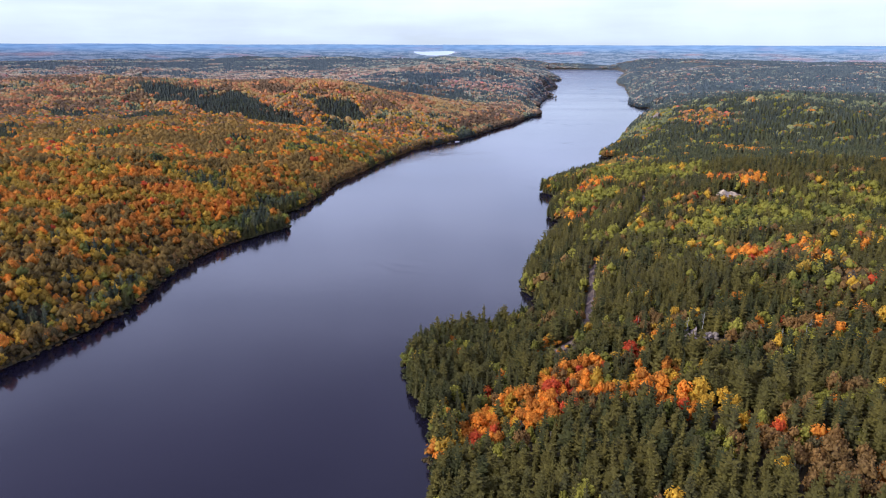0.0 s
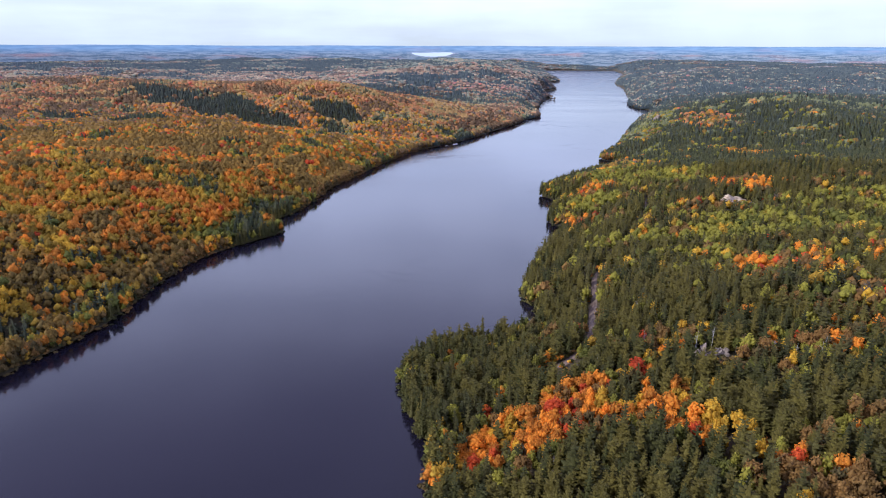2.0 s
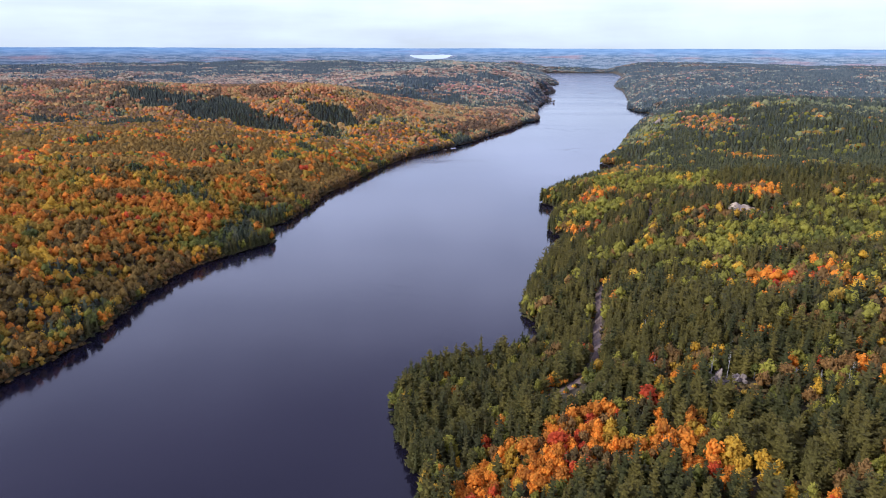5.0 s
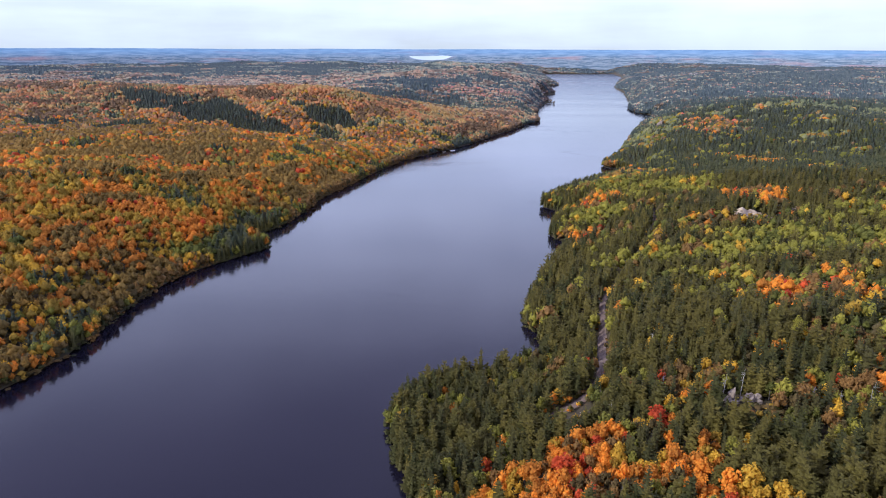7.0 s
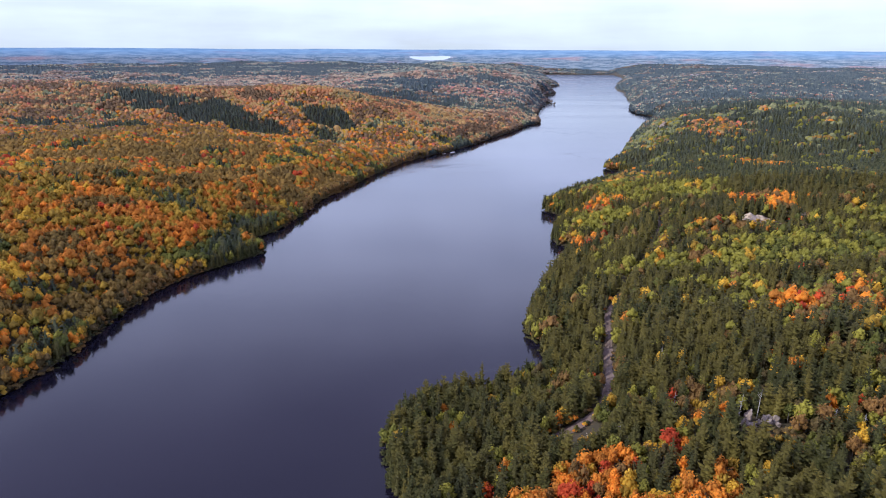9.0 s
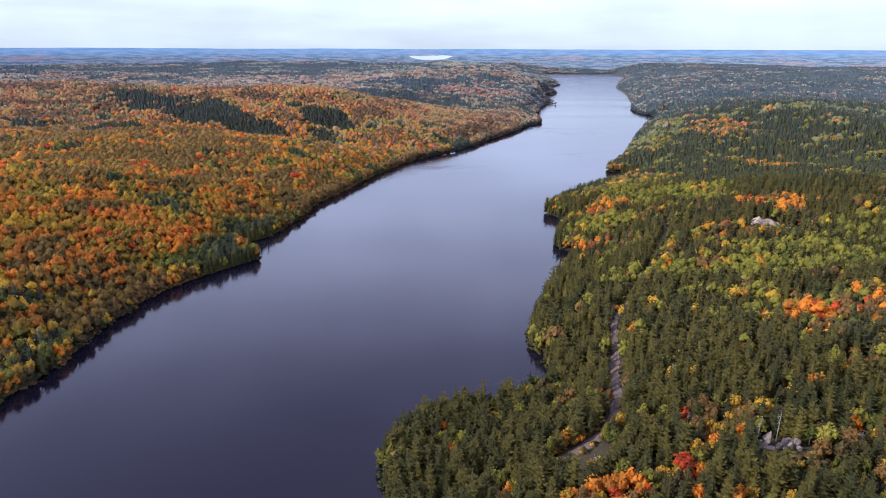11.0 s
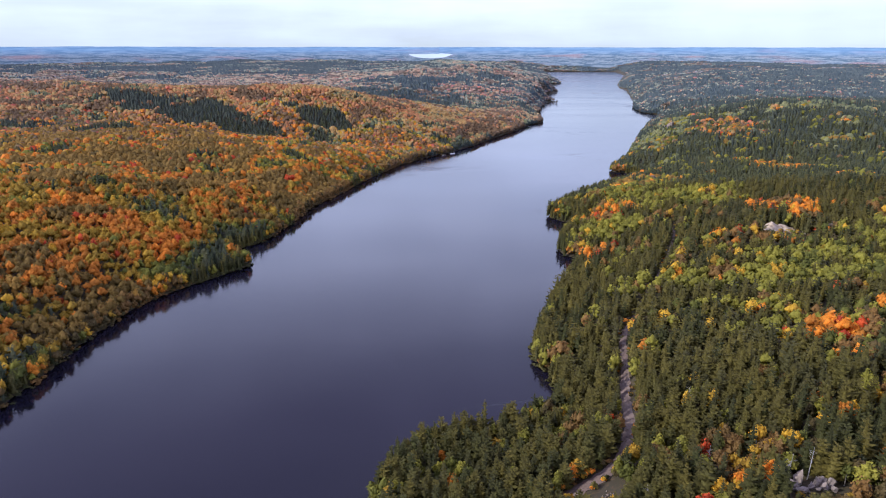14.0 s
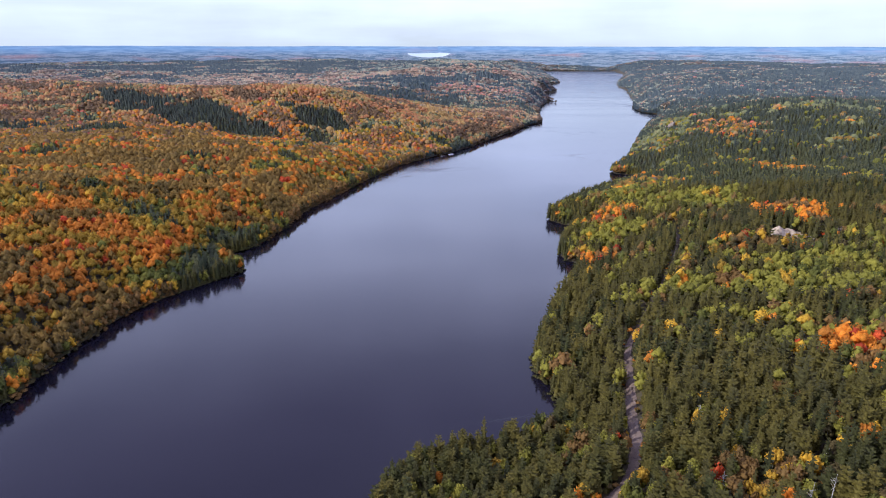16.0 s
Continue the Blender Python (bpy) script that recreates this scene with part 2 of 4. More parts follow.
def smooth_line(points, step=4):
    """A Catmull-Rom curve through the points."""
    p = np.array([points[0]] + list(points) + [points[-1]], float)
    out = []
    for i in range(1, len(p) - 2):
        for k in range(step):
            t = k / step
            out.append(0.5 * (2 * p[i] + (p[i + 1] - p[i - 1]) * t + (2 * p[i - 1] - 5 * p[i] + 4 * p[i + 1] - p[i + 2]) * t * t
                              + (3 * p[i] - p[i - 1] - 3 * p[i + 1] + p[i + 2]) * t ** 3))
    return np.array(out + [p[-1]])


LAKE = np.vstack([smooth_line(LEFT_SHORE), smooth_line(RIGHT_SHORE)])


def hash2(ix, iy, seed):
    v = np.sin(ix * 127.1 + iy * 311.7 + seed * 74.7) * 43758.5453
    return v - np.floor(v)


def value_noise(x, y, size, seed=0):
    """Smooth noise from -1 to 1 with features of the given size in metres."""
    u, v = np.asarray(x, float) / size, np.asarray(y, float) / size
    iu, iv = np.floor(u), np.floor(v)
    fu, fv = u - iu, v - iv
    fu, fv = fu * fu * (3 - 2 * fu), fv * fv * (3 - 2 * fv)
    a, b = hash2(iu, iv, seed), hash2(iu + 1, iv, seed)
    c, d = hash2(iu, iv + 1, seed), hash2(iu + 1, iv + 1, seed)
    return 2 * ((a * (1 - fu) + b * fu) * (1 - fv) + (c * (1 - fu) + d * fu) * fv) - 1


def shore_distance(x, y):
    """Metres from the waterline: above 0 on land, below 0 on the lake."""
    x, y = np.asarray(x, float), np.asarray(y, float)
    best, inside = np.full(x.shape, 1e12), np.zeros(x.shape, bool)
    ring = np.vstack([LAKE, LAKE[:1]])
    for (ax, ay), (bx, by) in zip(ring[:-1], ring[1:]):
        dx, dy = bx - ax, by - ay
        t = np.clip(((x - ax) * dx + (y - ay) * dy) / (dx * dx + dy * dy + 1e-9), 0, 1)
        best = np.minimum(best, (x - ax - t * dx) ** 2 + (y - ay - t * dy) ** 2)
        if dy != 0:
            inside ^= ((ay > y) != (by > y)) & (x < ax + (y - ay) / dy * dx)
    return np.where(inside, -1, 1) * np.sqrt(best)


def hump(x, y, cx, cy, rx, ry, height):
    return height * np.exp(-((x - cx) / rx) ** 2 - ((y - cy) / ry) ** 2)


def ramp(v, a, b):
    t = np.clip((v - a) / (b - a), 0, 1)
    return t * t * (3 - 2 * t)


def bank_distance(x, y, d):
    """The waterline with its small coves and points."""
    return d + 1.6 * value_noise(x, y, 9, 3) + (2.5 * value_noise(x, y, 22, 7) + 4 * value_noise(x, y, 45, 4)) * ramp(y, 450, 1200)


def ground_height(x, y, d=None):
    """The land's height over the water."""
    x, y = np.asarray(x, float), np.asarray(y, float)
    d = bank_distance(x, y, shore_distance(x, y) if d is None else d)
    left = np.interp(y, [-700, 250, 350, 500, 700, 1040, 1500, 2000, 3000, 4600], [-320, -205, -185, -160, -125, 5, 230, 330, 540, 760])
    right = np.interp(y, [-700, 180, 300, 400, 550, 700, 900, 1200, 1700, 2900, 4600], [-50, 0, 30, 50, 92, 115, 225, 345, 510, 760, 1180])
    west = x < 0.5 * (left + right)
    u = np.maximum(np.where(west, left - x, x - right), 0)
    top = np.where(west, np.interp(y, [800, 1000, 1500, 4700], [60, 54, 46, 52]), np.interp(y, [350, 525, 720, 900, 1300, 1700, 4700], [58, 60, 46, 44, 36, 44, 50]))
    run = np.where(west, np.interp(y, [900, 1500], [205, 160]), np.interp(y, [300, 420, 525, 720, 900, 1600], [150, 240, 220, 210, 200, 120]))
    z = top * (1 - np.exp(-u / run))
    # the hills: west ridge and its gully, the far west hill, the east hill
    z += hump(x, y, -260, 1180, 190, 95, 29) + hump(x, y, -640, 1290, 420, 260, 34) + hump(x, y, 60, 2260, 360, 330, 58)
    z += hump(x, y, 505, 1055, 235, 190, 37) + hump(x, y, 800, 1250, 240, 200, 16) + hump(x, y, 850, 2150, 330, 240, 20)
    z += hump(x, y, 1400, 2500, 500, 240, 14) + hump(x, y, 930, 4850, 330, 190, 42) + hump(x, y, 107, 241, 16, 14, 4)
    z -= hump(x, y, -300, 985, 190, 60, 17) + hump(x, y, -40, 1010, 120, 45, 8) + hump(x, y, -60, 1560, 260, 150, 22) + hump(x, y, -900, 1900, 600, 260, 12)
    z += ramp(u, 10, 200) * (np.where(west, 10, 6) * value_noise(x, y, 170, 1) + 4.5 * value_noise(x, y, 75, 2)) + ramp(y, 1700, 2800) * 9 * value_noise(x * 0.5, y, 420, 5)
    bank = np.clip(d, 0, 6) * 0.28
    return np.where(d > 0, bank + np.maximum(z, 0.5) * ramp(d, 0, 45), np.maximum(d * 0.5, -4))


# ---- ground, water, distance ----
def mesh_object(name, verts, tris, mats, slots=None, tint=None, smooth=False):
    """One mesh of triangles from arrays."""
    me = bpy.data.meshes.new(name)
    me.vertices.add(len(verts))
    me.vertices.foreach_set("co", np.ascontiguousarray(verts, np.float32).ravel())
    me.loops.add(3 * len(tris))
    me.loops.foreach_set("vertex_index", np.ascontiguousarray(tris, np.int32).ravel())
    me.polygons.add(len(tris))
    me.polygons.foreach_set("loop_start", np.arange(0, 3 * len(tris), 3, dtype=np.int32))
    for mat in mats:
        me.materials.append(mat)
    if slots is not None:
        me.polygons.foreach_set("material_index", np.ascontiguousarray(slots, np.int32))
    if tint is not None:
        me.attributes.new("tint", "FLOAT", "FACE").data.foreach_set("value", np.ascontiguousarray(tint, np.float32))
    me.polygons.foreach_set("use_smooth", np.full(len(tris), smooth, dtype=bool))
    me.update(calc_edges=True)
    return new(name, me)


def grid_tris(rows, cols):
    i = (np.arange(rows - 1)[:, None] * cols + np.arange(cols - 1)[None]).ravel()
    return np.vstack([np.stack([i, i + 1, i + cols + 1], 1), np.stack([i, i + cols + 1, i + cols], 1)])


def spaced(start, stop, first, growth, widest):
    out, step = [start], first
    while out[-1] < stop:
        out.append(out[-1] + step)
        step = min(step * growth, widest)
    return np.array(out)


side = np.concatenate([np.arange(0, 300, 5.5), spaced(301, 4900, 6.0, 1.05, 90)])
xs = np.concatenate([-side[:0:-1], side]) + 40
ys = np.concatenate([-spaced(-150, 4900, 8, 1.08, 150)[:0:-1], spaced(150, 4900, 5.5, 1.013, 60)])
gx, gy = np.meshgrid(xs, ys)
gz = ground_height(gx, gy)
ground = mesh_object("ground", np.stack([gx, gy, gz], -1).reshape(-1, 3), grid_tris(len(ys), len(xs)), [FLOOR], smooth=True)
tagged(ground, "forest floor of leaf litter on hills beside the lake", "ground", kind="structure")

bm = bmesh.new()
bmesh.ops.create_grid(bm, x_segments=8, y_segments=8, size=4900)
me = bpy.data.meshes.new("water")
bm.to_mesh(me)
bm.free()
me.materials.append(WATER)
tagged(new("water", me), "dark calm lake water with faint wind streaks", "water", kind="structure")

# the far plain stands as a rising bowl at the edge of the land, shaped to fit the camera's view, with low ridges one
# behind the other
turn = np.radians(np.arange(0, 360.1, 0.5))
plain = np.concatenate([[4300], np.geomspace(4700, 95000, 38)])
tt, pp = np.meshgrid(turn, plain)
kk = np.linspace(0, 1, len(plain))[:, None] + 0 * tt
rr = 4705 + 165 * kk
ridge = value_noise(np.degrees(tt) * 1.0, kk * 30, 3.1, 13) + 0.5 * value_noise(np.degrees(tt), kk * 60, 1.2, 14)
zz = 155 - rr * 155 / pp * np.where(kk > 0, 1, 1.1) + 2.2 * ridge * ramp(kk, 0, 0.1) + (9 - 5 * np.sin(tt)) * kk
far = np.stack([rr * np.sin(tt), 60 + rr * np.cos(tt), zz], -1).reshape(-1, 3)
tris = grid_tris(len(plain), len(turn))
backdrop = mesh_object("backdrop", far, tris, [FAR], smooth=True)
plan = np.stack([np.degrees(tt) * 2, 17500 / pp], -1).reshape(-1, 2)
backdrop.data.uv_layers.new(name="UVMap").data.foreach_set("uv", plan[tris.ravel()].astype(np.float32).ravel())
tagged(backdrop, "wooded hills on the horizon, painted blue with haze", "distance", kind="structure")


# ---- trees ----
def pine_shape(rng, height=14.0, radius=2.5, whorls=9, arms=7, leaf=4, low=0.12, power=0.5):
    """Branch whorls of bent needle plumes round a dark core: points, triangles."""
    v, f = [], []
    for w in range(whorls):
        t = (w + 0.3) / whorls
        z0 = height * (low + (0.97 - low) * t)
        r = radius * (1 - t) ** power * (0.8 if w == 0 else 1.0) * rng.uniform(0.88, 1.1) + 0.2
        for a in range(arms):
            ang = 2 * math.pi * (a + rng.random() * 0.8) / arms + w * 1.1
            ln = r * rng.uniform(0.62, 1.2)
            z = z0 + rng.uniform(-0.5, 0.5) * height / whorls
            c, s = math.cos(ang), math.sin(ang)
            wd, rise = ln * rng.uniform(0.24, 0.42), rng.uniform(0.0, 0.42) * ln
            b = len(v)
            mid = 0.6 * ln
            v += [(0.08 * c, 0.08 * s, z + 0.1 * rise), (mid * c - wd * s, mid * s + wd * c, z - 0.10 * ln + 0.4 * rise),
                  (mid * c + wd * s, mid * s - wd * c, z - 0.10 * ln + 0.4 * rise), (ln * c, ln * s, z + rise)]
            if leaf == 4:
                v.append((mid * c, mid * s, z + 0.12 * ln + 0.4 * rise))
                f += [(b, b + 1, b + 4), (b, b + 4, b + 2), (b + 1, b + 3, b + 4), (b + 4, b + 3, b + 2)]
            else:
                f += [(b, b + 1, b + 3), (b, b + 3, b + 2)]
    b, n = len(v), 5
    for k in range(n):
        v.append((0.55 * radius * math.cos(k * 6.283 / n), 0.55 * radius * math.sin(k * 6.283 / n), height * (low + 0.03)))
    v += [(0, 0, height * 0.98)]
    f += [(b + k, b + (k + 1) % n, b + n) for k in range(n)]
    return np.array(v), np.array(f)


def blob(center, size, rng, rough=0.16):
    """A small knobbly eight-sided mass."""
    p = np.array([(1, 0, 0), (0, 1, 0), (-1, 0, 0), (0, -1, 0), (0, 0, 1), (0, 0, -0.8)], float)
    p = p * (1 + rough * (rng.random((6, 1)) * 2 - 1)) * np.array(size) + np.array(center)
    return p, np.array([(0, 1, 4), (1, 2, 4), (2, 3, 4), (3, 0, 4), (1, 0, 5), (2, 1, 5), (3, 2, 5), (0, 3, 5)])


def crown_shape(rng, height=13.0, radius=2.9, lobes=8, sprays=16, leaf=0.8, low=0.3, spread_out=(0.42, 0.62), bulk=0.5, ruffle=0.4):
    """A broad-leaved crown: lobes, each a core under many small tilted leaf sprays."""
    vs, fs, count = [], [], 0
    h0 = height * low
    mid, half = (h0 + height) / 2, (height - h0) / 2
    for k in range(lobes):
        ang, ring = k * 2.4 + rng.random() * 0.5, 0.0 if k == 0 else rng.uniform(*spread_out)
        up = 0.35 if k == 0 else rng.uniform(-0.45, 0.35)
        c = np.array((ring * radius * math.cos(ang), ring * radius * math.sin(ang), mid + up * half))
        sz = np.array((radius * bulk, radius * bulk, half * bulk)) * rng.uniform(0.8, 1.15)
        p, f = blob(c, sz * 0.86, rng)
        vs.append(p), fs.append(f + count)
        count += len(p)
        for _ in range(sprays):
            d = rng.normal(size=3)
            d[2] = abs(d[2]) * 0.9 - 0.25
            d /= np.linalg.norm(d)
            q = c + d * sz * rng.uniform(0.88, 1.08)
            nrm = d + rng.normal(size=3) * ruffle
            nrm /= np.linalg.norm(nrm)
            a = np.cross(nrm, rng.normal(size=3))
            a /= np.linalg.norm(a) + 1e-9
            b = np.cross(nrm, a)
            s1, s2 = leaf * rng.uniform(0.6, 1.15), leaf * rng.uniform(0.5, 1.0)
            p = np.array([q + a * s1, q + b * s2 + nrm * 0.12, q - a * s1, q - b * s2])
            vs.append(p), fs.append(np.array([(0, 1, 2), (0, 2, 3)]) + count)
            count += 4
    return np.vstack(vs), np.vstack(fs)


def trunk_shape(height, r, sides=3, lean=0.0):
    """A tapered stem with a few limbs' stubs."""
    v, f = [], []
    for z, k in ((-0.6, 1.25), (height * 0.45, 0.7), (height, 0.25)):
        for i in range(sides):
            v.append((r * k * math.cos(i * 6.283 / sides) + lean * z, r * k * math.sin(i * 6.283 / sides), z))
    for ring in range(2):
        for i in range(sides):
            a, b = ring * sides + i, ring * sides + (i + 1) % sides
            f += [(a, b, b + sides), (a, b + sides, a + sides)]
    return np.array(v), np.array(f)


def lump_conifer(rng):
    """A small pine: three ragged whorls round a core, one unit high."""
    v, f, n = [], [], 4
    for z0, r in ((0.40, 0.56), (0.60, 0.46), (0.80, 0.30)):
        for k in range(n):
            a, ln = k * 6.283 / n + rng.uniform(0, 1.1), r * rng.uniform(0.75, 1.25)
            b, wd, z = len(v), rng.uniform(0.34, 0.5), z0 + rng.uniform(-0.07, 0.07)
            v += [(0, 0, z + 0.13), (ln * math.cos(a - wd), ln * math.sin(a - wd), z), (ln * math.cos(a + wd), ln * math.sin(a + wd), z)]
            f.append((b, b + 1, b + 2))
    b = len(v)
    v += [(0.4 * math.cos(k * 6.283 / 4), 0.4 * math.sin(k * 6.283 / 4), 0.3) for k in range(4)] + [(0, 0, 1)]
    f += [(b + k, b + (k + 1) % 4, b + 4) for k in range(4)]
    return np.array(v), np.array(f)


def lump_crown(rng):
    """A small broad-leaved tree: a knobbly core and ragged sprays."""
    p, f = blob((0, 0, 0.70), (0.44, 0.44, 0.27), rng, 0.3)
    vs, fs, count = [p], [f], 6
    for _ in range(6):
        d = rng.normal(size=3)
        d[2] = abs(d[2])
        d /= np.linalg.norm(d)
        q = np.array((0, 0, 0.70)) + d * np.array((0.44, 0.44, 0.27)) * rng.uniform(0.75, 1.05)
        nrm = d + rng.normal(size=3) * 0.35
        a = np.cross(nrm, rng.normal(size=3))
        a /= np.linalg.norm(a) + 1e-9
        c = np.cross(nrm / np.linalg.norm(nrm), a)
        s = rng.uniform(0.16, 0.28)
        vs.append(np.array([q + a * s, q - a * s * 0.6 + c * s, q - a * s * 0.6 - c * s]) * 1.0)
        fs.append(np.array([(count, count + 1, count + 2)]))
        count += 3
    return np.vstack(vs), np.vstack(fs)


def hummock(rng, sprays=0):
    """A far crown: a knobbly dome with a few ragged sprays."""
    n = 5
    v = [(0.5 * rng.uniform(0.8, 1.2) * math.cos(k * 6.283 / n), 0.5 * rng.uniform(0.8, 1.2) * math.sin(k * 6.283 / n), rng.uniform(0.56, 0.72)) for k in range(n)]
    v += [(0.28 * math.cos(k * 2.094 + 0.4) + rng.uniform(-0.06, 0.06), 0.28 * math.sin(k * 2.094 + 0.4) + rng.uniform(-0.06, 0.06), rng.uniform(0.82, 1.0)) for k in range(3)] + [(0, 0, 0.1)]
    f = [(5, 6, 7), (0, 1, 5), (1, 2, 6), (1, 6, 5), (2, 3, 6), (3, 7, 6), (3, 4, 7), (4, 0, 7), (0, 5, 7)]
    f += [((k + 1) % n, k, 8) for k in range(0, n, 2)]
    for k in range(sprays):
        a, b = rng.uniform(0, 6.283), len(v)
        c, q, z = math.cos(a), math.sin(a), rng.uniform(0.68, 0.88)
        v += [(0.5 * c - 0.14 * q, 0.5 * q + 0.14 * c, z - 0.12), (0.5 * c + 0.14 * q, 0.5 * q - 0.14 * c, z - 0.1), (0.26 * c, 0.26 * q, z + 0.14)]
        f.append((b, b + 1, b + 2))
    return np.array(v), np.array(f)


def spire(rng, tiers):
    """A far conifer: one or two ragged cones."""
    v, f, n = [], [], 4
    for tier in range(tiers):
        z0, z1, r, b = 0.12 + 0.36 * tier, (1.0 if tier == tiers - 1 else 0.72), 0.5 - 0.16 * tier, len(v)
        v += [(r * rng.uniform(0.75, 1.25) * math.cos((k + 0.5 * tier) * 6.283 / n), r * rng.uniform(0.75, 1.25) * math.sin((k + 0.5 * tier) * 6.283 / n), z0 + rng.uniform(-0.06, 0.06)) for k in range(n)]
        v += [(rng.uniform(-0.05, 0.05), rng.uniform(-0.05, 0.05), z1)]
        f += [(b + k, b + (k + 1) % n, b + n) for k in range(n)]
    return np.array(v), np.array(f)


shape_rng = np.random.default_rng(5)
NEAR_PINE = [pine_shape(shape_rng, 11.8, 2.4 + 0.2 * k, 8 + k % 3, 7, 4, 0.1, 0.36 + 0.07 * k) for k in range(5)]
NEAR_SPRUCE = [pine_shape(shape_rng, 12.4, 2.0, 11, 7, 4, 0.06, 0.62) for k in range(3)]
NEAR_CROWN = [crown_shape(shape_rng, 8.8, 1.95 + 0.2 * k, 7, 24, 0.44, 0.12, ruffle=0.6) for k in range(5)]
MID_PINE = [pine_shape(shape_rng, 11.5, 2.7 + 0.15 * k, 6, 5, 2, 0.15, 0.38) for k in range(4)]
MID_CROWN = [crown_shape(shape_rng, 10.0, 3.3, 4, 6, 0.78, 0.22, (0.26, 0.44), 0.68, 0.3) for k in range(6)]
LOW_PINE = [lump_conifer(shape_rng) for k in range(8)]
SCRUB = [lump_crown(shape_rng) for k in range(8)]
LOW_CROWN = [hummock(shape_rng, 4) for k in range(8)]
SMALL_PINE = [spire(shape_rng, 2) for k in range(6)]
SMALL_CROWN = [hummock(shape_rng, 2) for k in range(6)]
FAR_LUMP = [hummock(shape_rng) for k in range(5)]
FAR_SPIRE = [spire(shape_rng, 1) for k in range(5)]
STEM = trunk_shape(1.0, 0.02)


# which trees grow where: shares of pine, spruce, aspen, birch, orange maple, red maple, oak, bare
STANDS = []


def stand(cx, cy, rx, ry, angle, shares, strength=0.9):
    """A patch of the woods with its own mix of trees."""
    STANDS.append((cx, cy, rx, ry, radians(angle), np.array(shares, float), strength))


CONIFER, DARK = (0.72, 0.14, 0.05, 0.022, 0.010, 0.006, 0.052, 0), (0.22, 0.70, 0.02, 0, 0.005, 0, 0.055, 0)
FLAME, GOLD = (0.13, 0.02, 0.05, 0.28, 0.40, 0.03, 0.09, 0), (0.03, 0.02, 0.03, 0.50, 0.24, 0.005, 0.175, 0)
GLOW, LIT_GOLD = (0.01, 0.01, 0.03, 0.33, 0.50, 0.06, 0.06, 0), (0.02, 0, 0.03, 0.58, 0.33, 0, 0.04, 0)
LIME, RUST = (0.11, 0.02, 0.75, 0.055, 0.005, 0, 0.06, 0), (0.10, 0.03, 0.07, 0.06, 0.27, 0.025, 0.445, 0)
SCARLET, MIXED = (0.02, 0.01, 0.02, 0.12, 0.55, 0.26, 0.02, 0), (0.56, 0.12, 0.14, 0.035, 0.015, 0.008, 0.122, 0)
# east side
stand(150, 240, 60, 60, 0, MIXED)
stand(60, 165, 70, 40, 0, CONIFER)
stand(105, 285, 42, 50, 0, CONIFER)
stand(420, 780, 190, 200, 0, (0.52, 0.36, 0.09, 0.005, 0.005, 0, 0.02, 0), 0.92)
stand(540, 1010, 220, 120, 0, (0.50, 0.36, 0.11, 0.005, 0.005, 0, 0.02, 0), 0.9)
stand(330, 590, 70, 50, 0, (0.5, 0.38, 0.08, 0.01, 0.01, 0, 0.02, 0), 0.9)
stand(1, 206, 12, 9, 20, (0.02, 0, 0.01, 0.08, 0.36, 0.52, 0.01, 0), 1.0)
stand(11, 212, 14, 8, 30, FLAME, 1.0)
stand(25, 223, 15, 9, 20, FLAME, 1.0)
stand(38, 214, 17, 11, 0, FLAME, 1.0)
stand(50, 233, 16, 11, 0, FLAME, 1.0)
stand(60, 214, 18, 10, 0, FLAME, 1.0)
stand(76, 212, 18, 10, -10, FLAME, 1.0)
stand(88, 193, 13, 7, -30, (0.05, 0, 0.05, 0.45, 0.40, 0.02, 0.03, 0), 1.0)
stand(99, 177, 10, 4, -40, RUST, 0.8)
stand(108, 159, 14, 7, -40, RUST)
stand(115, 142, 14, 10, -40, RUST, 0.9)
stand(53, 272, 6, 8, 10, RUST)
stand(18, 244, 4, 4, 0, SCARLET)
stand(102, 229, 4, 3, 0, SCARLET)
stand(142, 250, 8, 6, 0, RUST)
stand(157, 242, 9, 7, 0, RUST)
stand(136, 189, 8, 6, 0, RUST, 0.8)
stand(137, 274, 4.5, 4.5, 0, SCARLET, 1.0)
stand(89, 222, 5, 4, 0, FLAME)
stand(127, 246, 11, 6, 0, (0.20, 0.02, 0.52, 0.10, 0.02, 0, 0.12, 0.02))
stand(48, 256, 6, 3.5, 0, FLAME, 1.0)
stand(56, 253, 5, 3, 0, GOLD, 1.0)
stand(44, 269, 4, 4, 0, FLAME, 1.0)
stand(68, 266, 5, 3.5, 0, (0.05, 0, 0.25, 0.45, 0.10, 0, 0.15, 0), 1.0)
stand(82, 241, 9, 4, 0, (0.25, 0.02, 0.14, 0.16, 0.22, 0.05, 0.16, 0), 1.0)
stand(91, 249, 3.5, 3.5, 0, FLAME, 1.0)
stand(103, 249, 3, 3, 0, SCARLET, 1.0)
stand(191, 685, 40, 42, 0, LIME, 1.0)
stand(216, 622, 52, 36, 0, LIME, 0.95)
stand(132, 575, 28, 26, 0, LIME, 0.7)
stand(126, 438, 24, 14, 0, LIME, 0.8)
stand(150, 386, 30, 13, 0, LIME, 0.75)
stand(180, 420, 38, 22, 0, LIME, 0.85)
stand(234, 420, 58, 34, 0, LIME, 0.9)
stand(315, 467, 55, 34, 0, LIME, 0.75)
stand(203, 342, 34, 16, 0, LIME, 0.35)
stand(218, 318, 36, 18, 0, GOLD, 0.15)
stand(150, 352, 24, 9, 0, LIME, 0.8)
stand(170, 340, 10, 12, 0, (0, 0, 0, 0.12, 0.80, 0.08, 0, 0), 1.0)
stand(208, 343, 10, 6, 0, FLAME, 0.7)
stand(236, 349, 18, 12, 0, GOLD, 0.15)
stand(102, 392, 5, 5, 0, RUST, 1.0)
